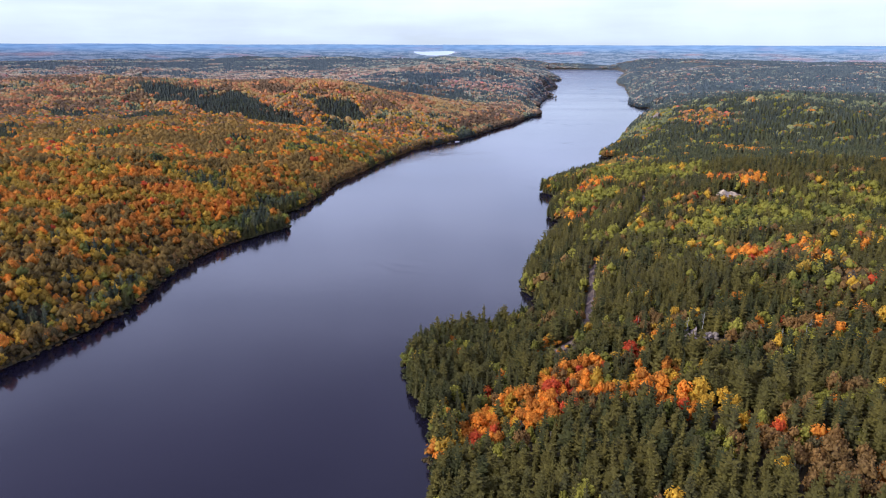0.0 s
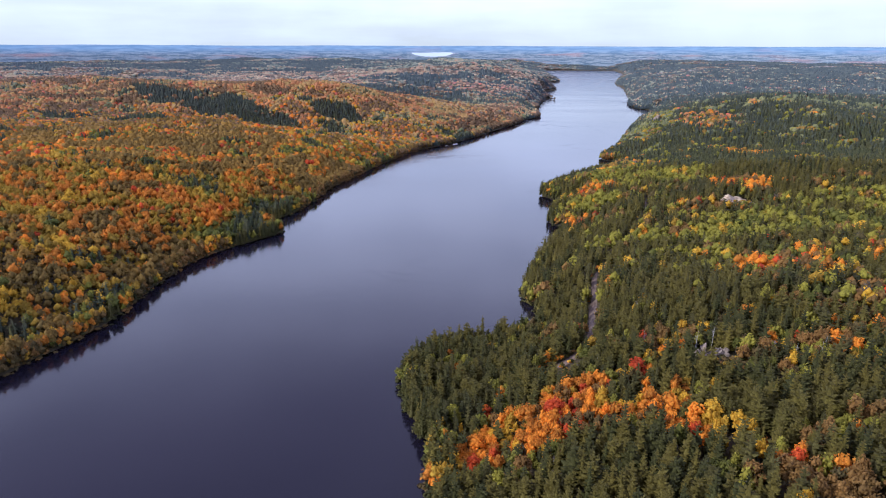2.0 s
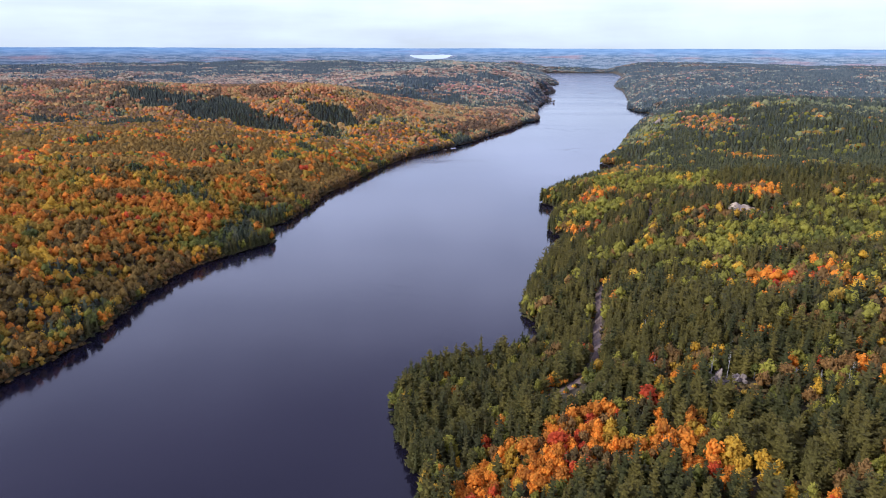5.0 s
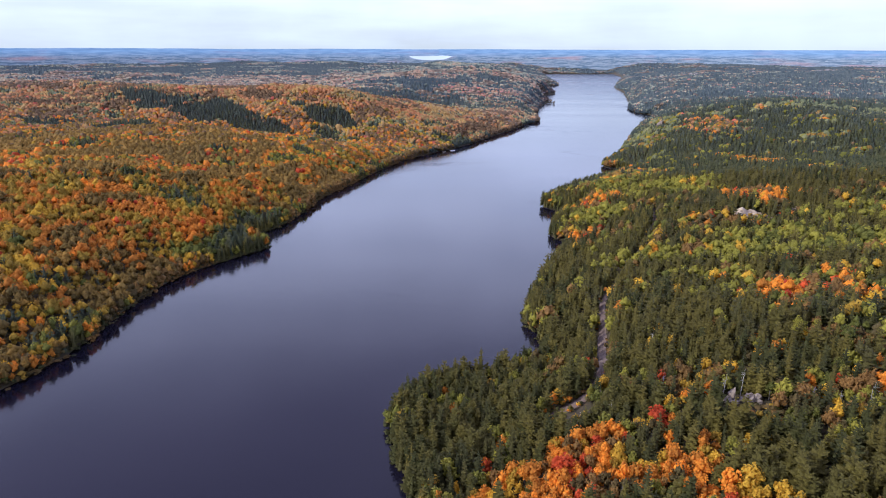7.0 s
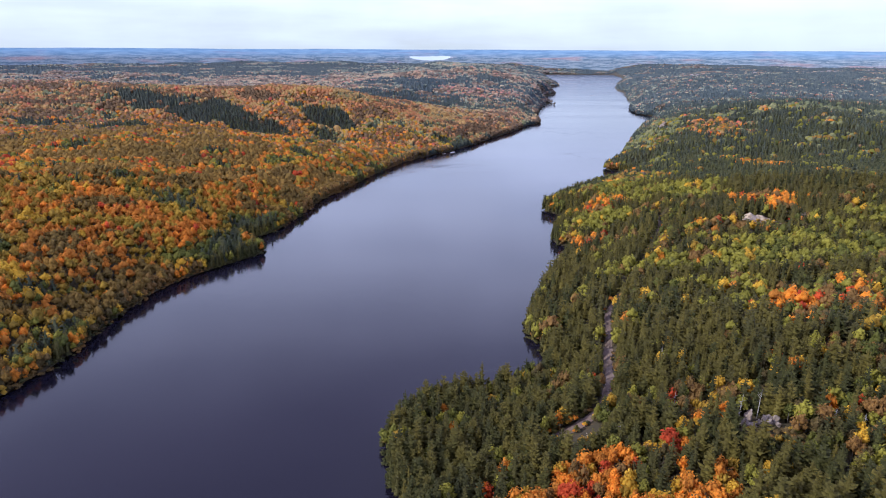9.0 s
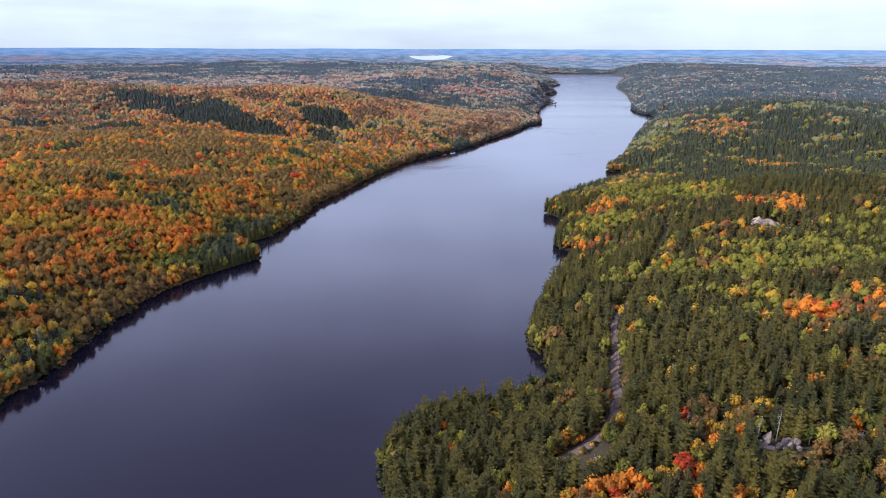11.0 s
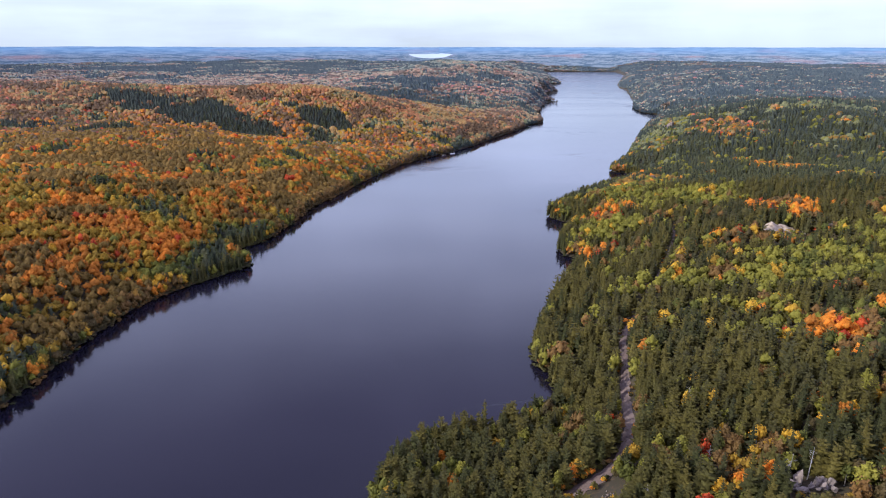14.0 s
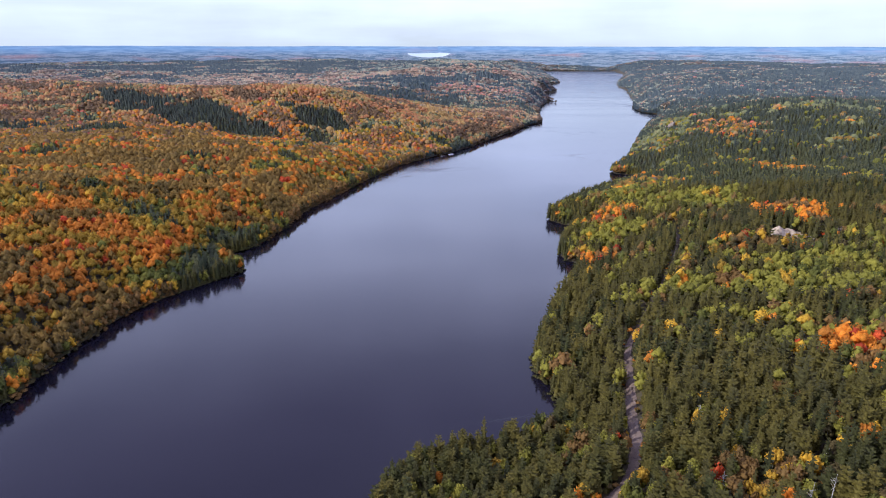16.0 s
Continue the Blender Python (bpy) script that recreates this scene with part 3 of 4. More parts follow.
stand(262, 550, 26, 32, 0, (0.06, 0.04, 0.02, 0.10, 0.42, 0.08, 0.28, 0), 1.0)
stand(252, 558, 9, 26, 0, FLAME, 1.0)
stand(225, 565, 14, 22, 0, DARK)
stand(210, 535, 14, 17, 0, DARK)
stand(346, 735, 26, 26, 0, RUST, 0.95)
stand(380, 940, 34, 60, 0, RUST, 0.65)
stand(154, 625, 24, 20, 0, RUST, 0.95)
stand(118, 530, 14, 11, 0, RUST)
stand(109, 550, 12, 9, 0, RUST)
stand(231, 892, 8, 9, 0, RUST)
stand(335, 1030, 40, 120, -15, LIME, 0.8)
stand(560, 1000, 160, 26, 0, LIME, 0.45)
# west side; oak-brown and widened DARK stands partly put cloud shade into leaf colour
stand(-430, 850, 170, 150, 0, (0.03, 0.04, 0.06, 0.05, 0.15, 0.02, 0.65, 0), 0.8)
stand(-380, 1072, 155, 42, -21, DARK, 0.95)
stand(-250, 1012, 62, 26, -10, DARK, 0.9)
stand(-173, 1084, 44, 24, 0, DARK, 0.95)
stand(-110, 1640, 150, 60, 0, DARK, 0.95)
stand(-457, 715, 42, 46, 0, DARK, 0.95)
stand(-520, 935, 60, 22, 0, DARK, 0.8)
stand(-395, 852, 32, 32, 0, DARK, 0.9)
stand(-300, 430, 130, 80, 0, GOLD, 0.5)
stand(-225, 330, 50, 80, 0, (0.09, 0.07, 0.07, 0.26, 0.13, 0, 0.38, 0), 0.8)
stand(-172, 492, 34, 30, 30, (0.02, 0.03, 0.32, 0.27, 0.06, 0, 0.30, 0), 0.85)
stand(-250, 560, 90, 60, 0, (0.02, 0.02, 0.05, 0.37, 0.34, 0.02, 0.18, 0), 0.7)
stand(-300, 540, 100, 50, 0, (0.02, 0.01, 0.05, 0.46, 0.34, 0.01, 0.11, 0), 0.7)
stand(-215, 552, 52, 28, 0, GLOW, 1.0)
stand(-182, 568, 26, 15, 0, (0.01, 0, 0.02, 0.12, 0.58, 0.25, 0.02, 0), 1.0)
# mostly brown oak, darkening the slope in place of a cloud's shadow
stand(-330, 720, 150, 120, 0, (0.03, 0.04, 0.06, 0.05, 0.12, 0.02, 0.68, 0), 0.85)
# golden birch mix on crest and shoulder, sunlight put into leaf colour
stand(-195, 1172, 120, 32, 0, LIT_GOLD, 1.0)
stand(-450, 1240, 170, 60, 0, GOLD, 0.6)
stand(-35, 1170, 60, 50, 0, (0.03, 0.02, 0.02, 0.33, 0.50, 0, 0.10, 0), 0.9)
stand(0, 1290, 60, 70, 0, LIT_GOLD, 0.95)
stand(70, 1360, 80, 90, 0, (0.10, 0.08, 0.06, 0.36, 0.06, 0, 0.30, 0.04), 0.8)
stand(-620, 1330, 280, 70, 0, GOLD, 0.7)
stand(90, 1820, 280, 280, 0, (0.36, 0.36, 0.14, 0.03, 0.02, 0, 0.09, 0), 0.9)
stand(-90, 1700, 170, 90, 0, DARK, 1.0)
stand(120, 1850, 120, 75, 20, (0.10, 0.12, 0.03, 0.03, 0.30, 0.12, 0.30, 0), 0.95)
stand(-100, 1930, 150, 100, 0, DARK, 0.85)
stand(-170, 2260, 200, 180, 0, (0.30, 0.12, 0.46, 0.06, 0.01, 0, 0.05, 0), 0.9)
stand(140, 2280, 200, 120, 0, (0.22, 0.12, 0.52, 0.09, 0.01, 0, 0.04, 0), 0.9)

ROAD = smooth_line([(44, 267), (50, 270), (56, 272), (62, 276), (69, 285), (75, 299), (80, 320), (86, 343), (91, 362), (96, 383), (108, 405), (122, 430), (140, 462), (158, 497), (172, 530), (180, 560)], 5)
PIT = (235, 509, 11, 7)
OUTCROP, CLIFF = (110, 246), (347, 1052)


def road_distance(x, y):
    best = np.full(np.shape(x), 1e12)
    for (ax, ay), (bx, by) in zip(ROAD[:-1], ROAD[1:]):
        dx, dy = bx - ax, by - ay
        t = np.clip(((x - ax) * dx + (y - ay) * dy) / (dx * dx + dy * dy), 0, 1)
        best = np.minimum(best, (x - ax - t * dx) ** 2 + (y - ay - t * dy) ** 2)
    return np.sqrt(best)


def west_side(x, y):
    return x < np.interp(y, [-700, 250, 700, 1040, 1500, 2000, 3000, 4600], [-180, -100, 0, 120, 350, 450, 640, 950])


def kinds_at(x, y, d, rng, clump):
    """The kind of tree at each place."""
    west = west_side(x, y)
    broad, patchy, fine = value_noise(x, y, 260, 21), value_noise(x, y, 85, 22), value_noise(x, y, 30, 23)
    hot = np.clip(0.5 + 0.6 * broad + 0.55 * patchy + 0.25 * fine, 0, 1)[:, None]
    cold = np.clip(0.5 + 0.5 * value_noise(x, y, 120, 24) + 0.3 * value_noise(x, y, 45, 25), 0, 1)[:, None]
    autumn = hot * np.array([0.02, 0.015, 0.02, 0.27, 0.40, 0.012, 0.263, 0]) + (1 - hot) * np.array([0.045, 0.035, 0.06, 0.42, 0.13, 0.004, 0.306, 0])
    # browner shares stand in for haze and cloud shade over the middle slopes
    russet = (0.85 * ramp(y, 560, 700) * (1 - 0.6 * ramp(y, 930, 1080)))[:, None]
    autumn = autumn * (1 - russet) + russet * np.array([0.02, 0.03, 0.07, 0.13, 0.23, 0.02, 0.50, 0])
    # dark brown patches put the hillsides' shading into the tree mix
    slope_shade = (0.85 * ramp(value_noise(x, y, 130, 26) + 0.6 * value_noise(x, y, 52, 27) + 0.25 * value_noise(x, y, 24, 28), -0.05, 0.75) * ramp(y, 480, 680))[:, None]
    autumn = autumn * (1 - slope_shade) + slope_shade * np.array([0.05, 0.06, 0.10, 0.07, 0.09, 0.01, 0.62, 0])
    needles = cold * np.array([0.58, 0.34, 0.05, 0.005, 0.003, 0.002, 0.02, 0]) + (1 - cold) * np.array([0.63, 0.08, 0.120, 0.034, 0.020, 0.009, 0.105, 0.002])
    w = np.where(west[:, None], autumn, needles)
    fringe = ramp(-d, -44, -6)[:, None] * 0.85
    w = w * (1 - fringe) + fringe * np.where(west[:, None], np.array([0.06, 0.08, 0.18, 0.18, 0.07, 0.005, 0.425, 0]), np.array([0.66, 0.14, 0.14, 0.03, 0.01, 0, 0.02, 0]))
    far_mix = ramp(y, 1900, 2800)[:, None]
    band = ramp(value_noise(x * 0.35, y, 300, 31) + 0.35 * value_noise(x, y, 90, 32), 0.1, 0.5)[:, None]
    w = w * (1 - far_mix) + far_mix * (band * np.where(west[:, None], np.array([0.20, 0.14, 0.26, 0.10, 0.09, 0.01, 0.16, 0.04]), np.array([0.46, 0.35, 0.07, 0.015, 0.008, 0, 0.08, 0.017])) + (1 - band) * np.where(west[:, None], np.array([0.34, 0.34, 0.13, 0.03, 0.03, 0, 0.12, 0.01]), np.array([0.40, 0.49, 0.045, 0.005, 0.008, 0, 0.052, 0])))
    for cx, cy, rx, ry, ang, shares, strength in STANDS:
        ux = ((x - cx) * math.cos(ang) + (y - cy) * math.sin(ang)) / rx
        uy = ((y - cy) * math.cos(ang) - (x - cx) * math.sin(ang)) / ry
        near = (strength * ramp(-(np.hypot(ux, uy) + 0.28 * value_noise(x, y, 0.7 * min(rx, ry) + 3, 41)), -1.15, -0.75))[:, None]
        w = w * (1 - near) + near * shares
    edge = np.where(west, 0.75 * ramp(-d, -13, -3), 0)[:, None]
    w = w * (1 - edge) + edge * np.array([0.08, 0.11, 0.15, 0.10, 0.03, 0, 0.53, 0])
    w = np.cumsum(w / w.sum(1, keepdims=True), 1)
    # neighbours tend to be of one kind
    size = np.where(west & (y > 420), 1.6, 1.0) * clump
    lot = value_noise(x, y, size, 51) + 0.6 * value_noise(x, y, 2.2 * size, 52) + rng.normal(0, 1, len(x)) * np.where(west, 0.21, 0.30 if clump < 30 else 0.22)
    lot = np.argsort(np.argsort(lot)) / len(x)
    return np.minimum((lot[:, None] > w).sum(1), 7)


def plant(spacing, accept, seed, inset=1.0):
    """Uneven places for trees on the land: x, y, ground height, kind."""
    rng = np.random.default_rng(seed)
    (x0, x1), (y0, y1), test = accept
    px, py = np.meshgrid(np.arange(x0, x1, spacing), np.arange(y0, y1, spacing * 0.9))
    px = px + (np.arange(len(px)) % 2)[:, None] * spacing / 2
    px, py = px.ravel(), py.ravel()
    px, py = px + rng.uniform(-0.38, 0.38, px.size) * spacing, py + rng.uniform(-0.38, 0.38, py.size) * spacing
    keep = test(px, py)
    px, py = px[keep], py[keep]
    d = bank_distance(px, py, shore_distance(px, py))
    keep = d > inset * (0.6 + 0.6 * rng.random(px.size))
    keep &= (np.hypot(px - 118, py - 380) > 330) | (road_distance(px, py) > np.interp(py, [330, 400], [3.0, 2.5]))
    keep &= np.hypot((px - PIT[0] + 2) / (PIT[2] + 3), (py - PIT[1] + 13) / (PIT[3] + 13)) > 1.0
    keep &= np.hypot((px - OUTCROP[0]) * 0.85, (py - OUTCROP[1] + 8) * 0.6) > 8.0
    keep &= np.hypot((px - CLIFF[0] + 4) / 9, (py - CLIFF[1] + 12) / 22) > 1
    keep &= np.hypot((px - 54) / 11, (py - 263) / 7.5) > 1
    keep &= np.hypot(px - 22, py - 1040) > 9
    px, py, d = px[keep], py[keep], d[keep]
    return px, py, ground_height(px, py), kinds_at(px, py, d, rng, 13.0 if spacing < 8 else 7.0 * spacing), rng


def reach(x, y):
    return np.hypot(x, y - 100)


def view_fan(x, y, margin=0.0):
    """The fan of country that the camera sees, with some margin."""
    return np.abs(np.arctan2(x, y + 80)) < radians(39.5 + margin)


def scatter(name, label, category, px, py, pz, kind, rng, needle_shapes, leaf_shapes, size, stem, smooth=True, leaves=LEAVES):
    """Many trees as one mesh."""
    V, F, S, T, count = [], [], [], [], 0
    pick = rng.integers(0, 1000, len(px))
    for group, shapes in ((kind <= SPRUCE, needle_shapes), (kind > SPRUCE, leaf_shapes)):
        for k, (v, f) in enumerate(shapes):
            sel = np.where(group & (pick % len(shapes) == k))[0]
            if not len(sel):
                continue
            n = len(sel)
            wide, tall = size(px[sel], py[sel], kind[sel], rng)
            a = rng.random(n) * 6.283
            c, s = np.cos(a)[:, None], np.sin(a)[:, None]
            P = np.empty((n, len(v), 3), np.float32)
            P[..., 0] = (v[:, 0] * c - v[:, 1] * s) * wide[:, None] + px[sel, None]
            P[..., 1] = (v[:, 0] * s + v[:, 1] * c) * wide[:, None] + py[sel, None]
            P[..., 2] = v[:, 2] * tall[:, None] + pz[sel, None] - 0.2
            V.append(P.reshape(-1, 3))
            F.append((f[None] + (count + np.arange(n) * len(v))[:, None, None]).reshape(-1, 3))
            # haze by colour: farther trees take the greyer, bluer leaf materials
            haze_level = np.clip(3.2 * ramp(reach(px[sel], py[sel]), 540, 2100) + rng.uniform(-0.38, 0.38, n), 0, 3).round().astype(int)
            S.append(np.repeat(kind[sel] + np.where(haze_level > 0, 9 + 8 * (haze_level - 1), 0), len(f)))
            near_alike = 0.5 + 0.5 * value_noise(px[sel], py[sel], 24, 71)
            T.append(np.repeat((0.65 * near_alike + 0.35 * rng.random(n)).clip(0.01, 0.99), len(f)))
            count += n * len(v)
            if stem:
                v2, f2 = STEM
                P = np.empty((n, len(v2), 3), np.float32)
                P[..., 0] = v2[:, 0] * 10 + px[sel, None]
                P[..., 1] = v2[:, 1] * 10 + py[sel, None]
                P[..., 2] = v2[:, 2] * tall[:, None] * (10 if shapes is needle_shapes else 7) + pz[sel, None] - 0.2
                V.append(P.reshape(-1, 3))
                F.append((f2[None] + (count + np.arange(n) * len(v2))[:, None, None]).reshape(-1, 3))
                S.append(np.full(n * len(f2), BARK))
                T.append(np.repeat(rng.random(n), len(f2)))
                count += n * len(v2)
    if count:
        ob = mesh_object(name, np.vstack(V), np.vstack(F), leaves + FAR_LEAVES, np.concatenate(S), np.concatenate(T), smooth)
        tagged(ob, label, category, kind="stuff")


def full_size(x, y, kind, rng):
    s = rng.normal(1.0, 0.17, len(x)).clip(0.6, 1.4)
    return s * rng.uniform(0.85, 1.2, len(x)) * np.where(kind > SPRUCE, 0.92, 1.0), s * np.where(kind == SPRUCE, 1.0, 1.02)


def lump_size(x, y, kind, rng):
    s = rng.normal(1.0, 0.18, len(x)).clip(0.6, 1.5) * np.where(reach(x, y) > 1050, 1.08, 1.0)
    return np.where(kind <= SPRUCE, 4.2, 5.7) * s, np.where(kind <= SPRUCE, 9.8, 8.6) * s ** 0.6 * rng.uniform(0.92, 1.08, len(x))


def far_size(x, y, kind, rng):
    s = rng.normal(1.0, 0.2, len(x)).clip(0.5, 1.6) * np.where(kind <= SPRUCE, 0.92, 1.0)
    return np.interp(reach(x, y), [1600, 2400, 3400, 4700], [8.2, 10, 15, 22]) * s, np.where(kind <= SPRUCE, 10.0, 8.0) * s ** 0.6


NEAR, MIDDLE, HILLS, OUTER = 250, 620, 1050, 1650
# nearest woods: single trees on the headland, the rest joined
px, py, pz, kind, rng = plant(3.95, ((-60, 330), (128, 380), lambda x, y: (reach(x, y) < NEAR) & view_fan(x, y)), 1, 0.2)
order = np.argsort(np.hypot(px - 35, py - 255))
single = np.zeros(len(px), bool)
for first, last, most in ((PINE, PINE, 300), (SPRUCE, SPRUCE, 150), (ASPEN, BIRCH, 120), (ORANGE, RED, 200)):
    mine = [i for i in order if first <= kind[i] <= last][:most]
    single[mine] = True


def thing(name, label, category, m, group=""):
    ob = new(name)
    ob.matrix_world = m
    return tagged(ob, label, category, group)


def part(name, data, parent, label=""):
    ob = new(name, data)
    ob.parent = parent
    return tagged(ob, label)


def plain_mesh(name, v, f, mats, smooth=False):
    ob = mesh_object(name, v, f, mats, smooth=smooth)
    me = ob.data
    bpy.data.objects.remove(ob)
    return me


TREE_KINDS = {PINE: ("pine_tree", "green white pine with layered plume-like branches", "pine", NEAR_PINE, 12.4),
              SPRUCE: ("spruce_tree", "dark green narrow spruce standing in the woods", "spruce", NEAR_SPRUCE, 13),
              ASPEN: ("aspen_tree", "yellow-green aspen with a loose leafy crown", "aspen", NEAR_CROWN, 8.4),
              BIRCH: ("birch_tree", "golden yellow birch in autumn leaf", "birch", NEAR_CROWN, 8.4),
              ORANGE: ("maple_tree", "bright orange maple in autumn leaf", "maple", NEAR_CROWN, 8.4),
              RED: ("red_maple_tree", "scarlet red maple in autumn leaf", "maple", NEAR_CROWN, 8.4)}
for k, (name, label, category, shapes, tall) in TREE_KINDS.items():
    stem_mesh = plain_mesh("trunk", *trunk_shape(tall * 0.9, 0.2, 5), [LEAVES[BARK]])
    crowns = [plain_mesh("crown", v, f, [LEAVES[k]], True) for v, f in shapes]
    for i in np.where(single & (kind == k))[0]:
        s, w = min(max(float(rng.normal(1.0, 0.15)), 0.65), 1.35), float(rng.uniform(0.88, 1.18))
        m = pose(px[i], py[i], pz[i] - 0.2, 0, 0, rng.uniform(0, 360)) @ Matrix.Diagonal((s * w, s * w, s, 1))
        tree = thing(name, label, category, m, "trees on the headland")
        part("trunk", stem_mesh, tree)
        part("crown", crowns[int(rng.integers(len(crowns)))], tree)
rest = ~single
scatter("near_woods", "mixed pines and autumn maples covering the near shore", "woods", px[rest], py[rest], pz[rest], kind[rest], rng,
        NEAR_PINE + NEAR_SPRUCE, NEAR_CROWN, full_size, True)

px, py, pz, kind, rng = plant(5.4, ((-60, 260), (-120, 130), lambda x, y: (reach(x, y) < 300) & ((y < 128) | ~view_fan(x, y))), 21)
scatter("near_woods", "green pines on the near shore", "woods", px, py, pz, kind, rng, MID_PINE, MID_CROWN, full_size, False)
for seed, step, west in ((2, 4.7, True), (22, 4.6, False)):
    px, py, pz, kind, rng = plant(step, ((-560, 560), (60, 860), lambda x, y: (reach(x, y) >= NEAR) & (reach(x, y) < MIDDLE) & view_fan(x, y) & (west_side(x, y) == west)), seed)
    scatter("lakeside_woods", "golden and russet autumn woods above the lake" if west else "green pines and yellowing aspens above the lake", "woods",
            px, py, pz, kind, rng, MID_PINE, MID_CROWN, full_size, False, leaves=HILL_LEAVES if west else LEAVES)
for seed, (inner, outer, step, pines, crowns) in enumerate(((MIDDLE, HILLS, 4.3, LOW_PINE, LOW_CROWN), (HILLS, OUTER, 5.4, SMALL_PINE, SMALL_CROWN))):
    for west in (True, False):
        px, py, pz, kind, rng = plant(step, ((-1300, 1300), (300, 1800), lambda x, y: (reach(x, y) >= inner) & (reach(x, y) < outer) & view_fan(x, y) & (west_side(x, y) == west)), 3 + 30 * seed + west)
        scatter("hill_woods", "orange and russet autumn woods over the hills" if west else "dark green pine and spruce woods over the hill", "woods",
                px, py, pz, kind, rng, pines, crowns, lump_size, False, False, HILL_LEAVES)
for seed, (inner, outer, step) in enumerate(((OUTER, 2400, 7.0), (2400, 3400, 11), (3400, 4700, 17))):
    px, py, pz, kind, rng = plant(step, ((-3300, 3300), (900, 4800), lambda x, y: (reach(x, y) >= inner) & (reach(x, y) < outer) & view_fan(x, y)), 4 + seed, 0.8 * step)
    scatter("far_woods", "far mixed woods in dark green and rust, with painted haze", "woods", px, py, pz, kind, rng, FAR_SPIRE, FAR_LUMP, far_size, False, False)
px, py, pz, kind, rng = plant(14.5, ((-800, 800), (-650, 900), lambda x, y: (reach(x, y) < 760) & ~view_fan(x, y) & ((reach(x, y) > 300) | (x < -60))), 9)
scatter("outer_woods", "mixed woods round the near end of the lake", "woods", px, py, pz, kind, rng, LOW_PINE, SCRUB,
        lambda x, y, k, r: tuple(1.45 * q for q in lump_size(x, y, k, r)), False)

# the close-set row of trees and the bushes along the waterline
px, py, pz, kind, rng = plant(3.0, ((-260, 260), (150, 1000), lambda x, y: view_fan(x, y) & (reach(x, y) < 900) & (reach(x, y) > 80)), 11, -1.2)
bank = bank_distance(px, py, shore_distance(px, py))
row = bank < 6.0
scatter("shore_trees", "close row of dark trees along the waterline", "woods", px[row], py[row], pz[row], kind[row], rng, MID_PINE, MID_CROWN,
        lambda x, y, k, r: (r.uniform(0.55, 0.9, len(x)), r.uniform(0.65, 1.1, len(x))), False)
px, py, pz, kind, rng = plant(3.6, ((-200, 620), (700, 2000), lambda x, y: view_fan(x, y) & (reach(x, y) >= 900) & (reach(x, y) < 1900)), 13, -0.5)
row = bank_distance(px, py, shore_distance(px, py)) < 7.0
scatter("shore_trees", "close row of dark trees along the far waterline", "woods", px[row], py[row], pz[row], np.where(kind[row] > ASPEN, OAK, SPRUCE), rng, LOW_PINE, LOW_CROWN,
        lambda x, y, k, r: (r.uniform(4.0, 6.0, len(x)), r.uniform(4.5, 9.0, len(x))), False, False, HILL_LEAVES)
px, py, pz, kind, rng = plant(2.1, ((-260, 260), (150, 1000), lambda x, y: view_fan(x, y) & (reach(x, y) < 900)), 12, -2.4)
row = (bank_distance(px, py, shore_distance(px, py)) < 4.2) & (west_side(px, py) | (py < 420))
scatter("shore_bushes", "dark green bushes overhanging the waterline", "bushes", px[row], py[row], pz[row], np.where(kind[row] > ASPEN, OAK, SPRUCE), rng, SCRUB, SCRUB,
        lambda x, y, k, r: (r.uniform(2.0, 3.6, len(x)), r.uniform(1.6, 4.2, len(x))), False)


# ---- road ----
def strip(line, width, lift, seg=3):
    tang = np.gradient(line, axis=0)
    tang /= np.linalg.norm(tang, axis=1, keepdims=True)
    nrm = np.stack([-tang[:, 1], tang[:, 0]], 1)
    rows = []
    for i, (p, n) in enumerate(zip(line, nrm)):
        w = width * float(np.interp(p[1], [268, 277, 330, 400], [1.7, 1, 1, 0.72])) * (1 + 0.14 * math.sin(i * 1.7) + 0.08 * math.sin(i * 0.6))
        for k in range(seg + 1):
            q = p + n * w * (k / seg - 0.5)
            rows.append((*q, float(ground_height(q[:1], q[1:])[0]) + lift - (0.25 if k in (0, seg) else 0)))
    return np.array(rows), grid_tris(len(line), seg + 1)


v, f = strip(ROAD, 3.9, 0.45)
tagged(mesh_object("road", v, f, [GRAVEL], smooth=True), "grey-brown gravel road winding through the woods", "road", kind="structure")


# rusty bushes and young pines crowding the road's edges
verge = np.random.default_rng(14)
spot = ROAD[verge.integers(0, len(ROAD) - 1, 260)]
px, py = spot[:, 0] + verge.uniform(-5, 5, 260), spot[:, 1] + verge.uniform(-6, 6, 260)
beside = (road_distance(px, py) > 1.7) & (road_distance(px, py) < 4.2)
px, py = px[beside], py[beside]
scatter("roadside_bushes", "rusty and green bushes crowding the gravel road", "bushes", px, py, ground_height(px, py), verge.choice([OAK, OAK, ORANGE, PINE, PINE, BIRCH], len(px)), verge,
        LOW_PINE, SCRUB, lambda x, y, k, r: (r.uniform(1.8, 3.4, len(x)), r.uniform(1.6, 4.2, len(x))), False)


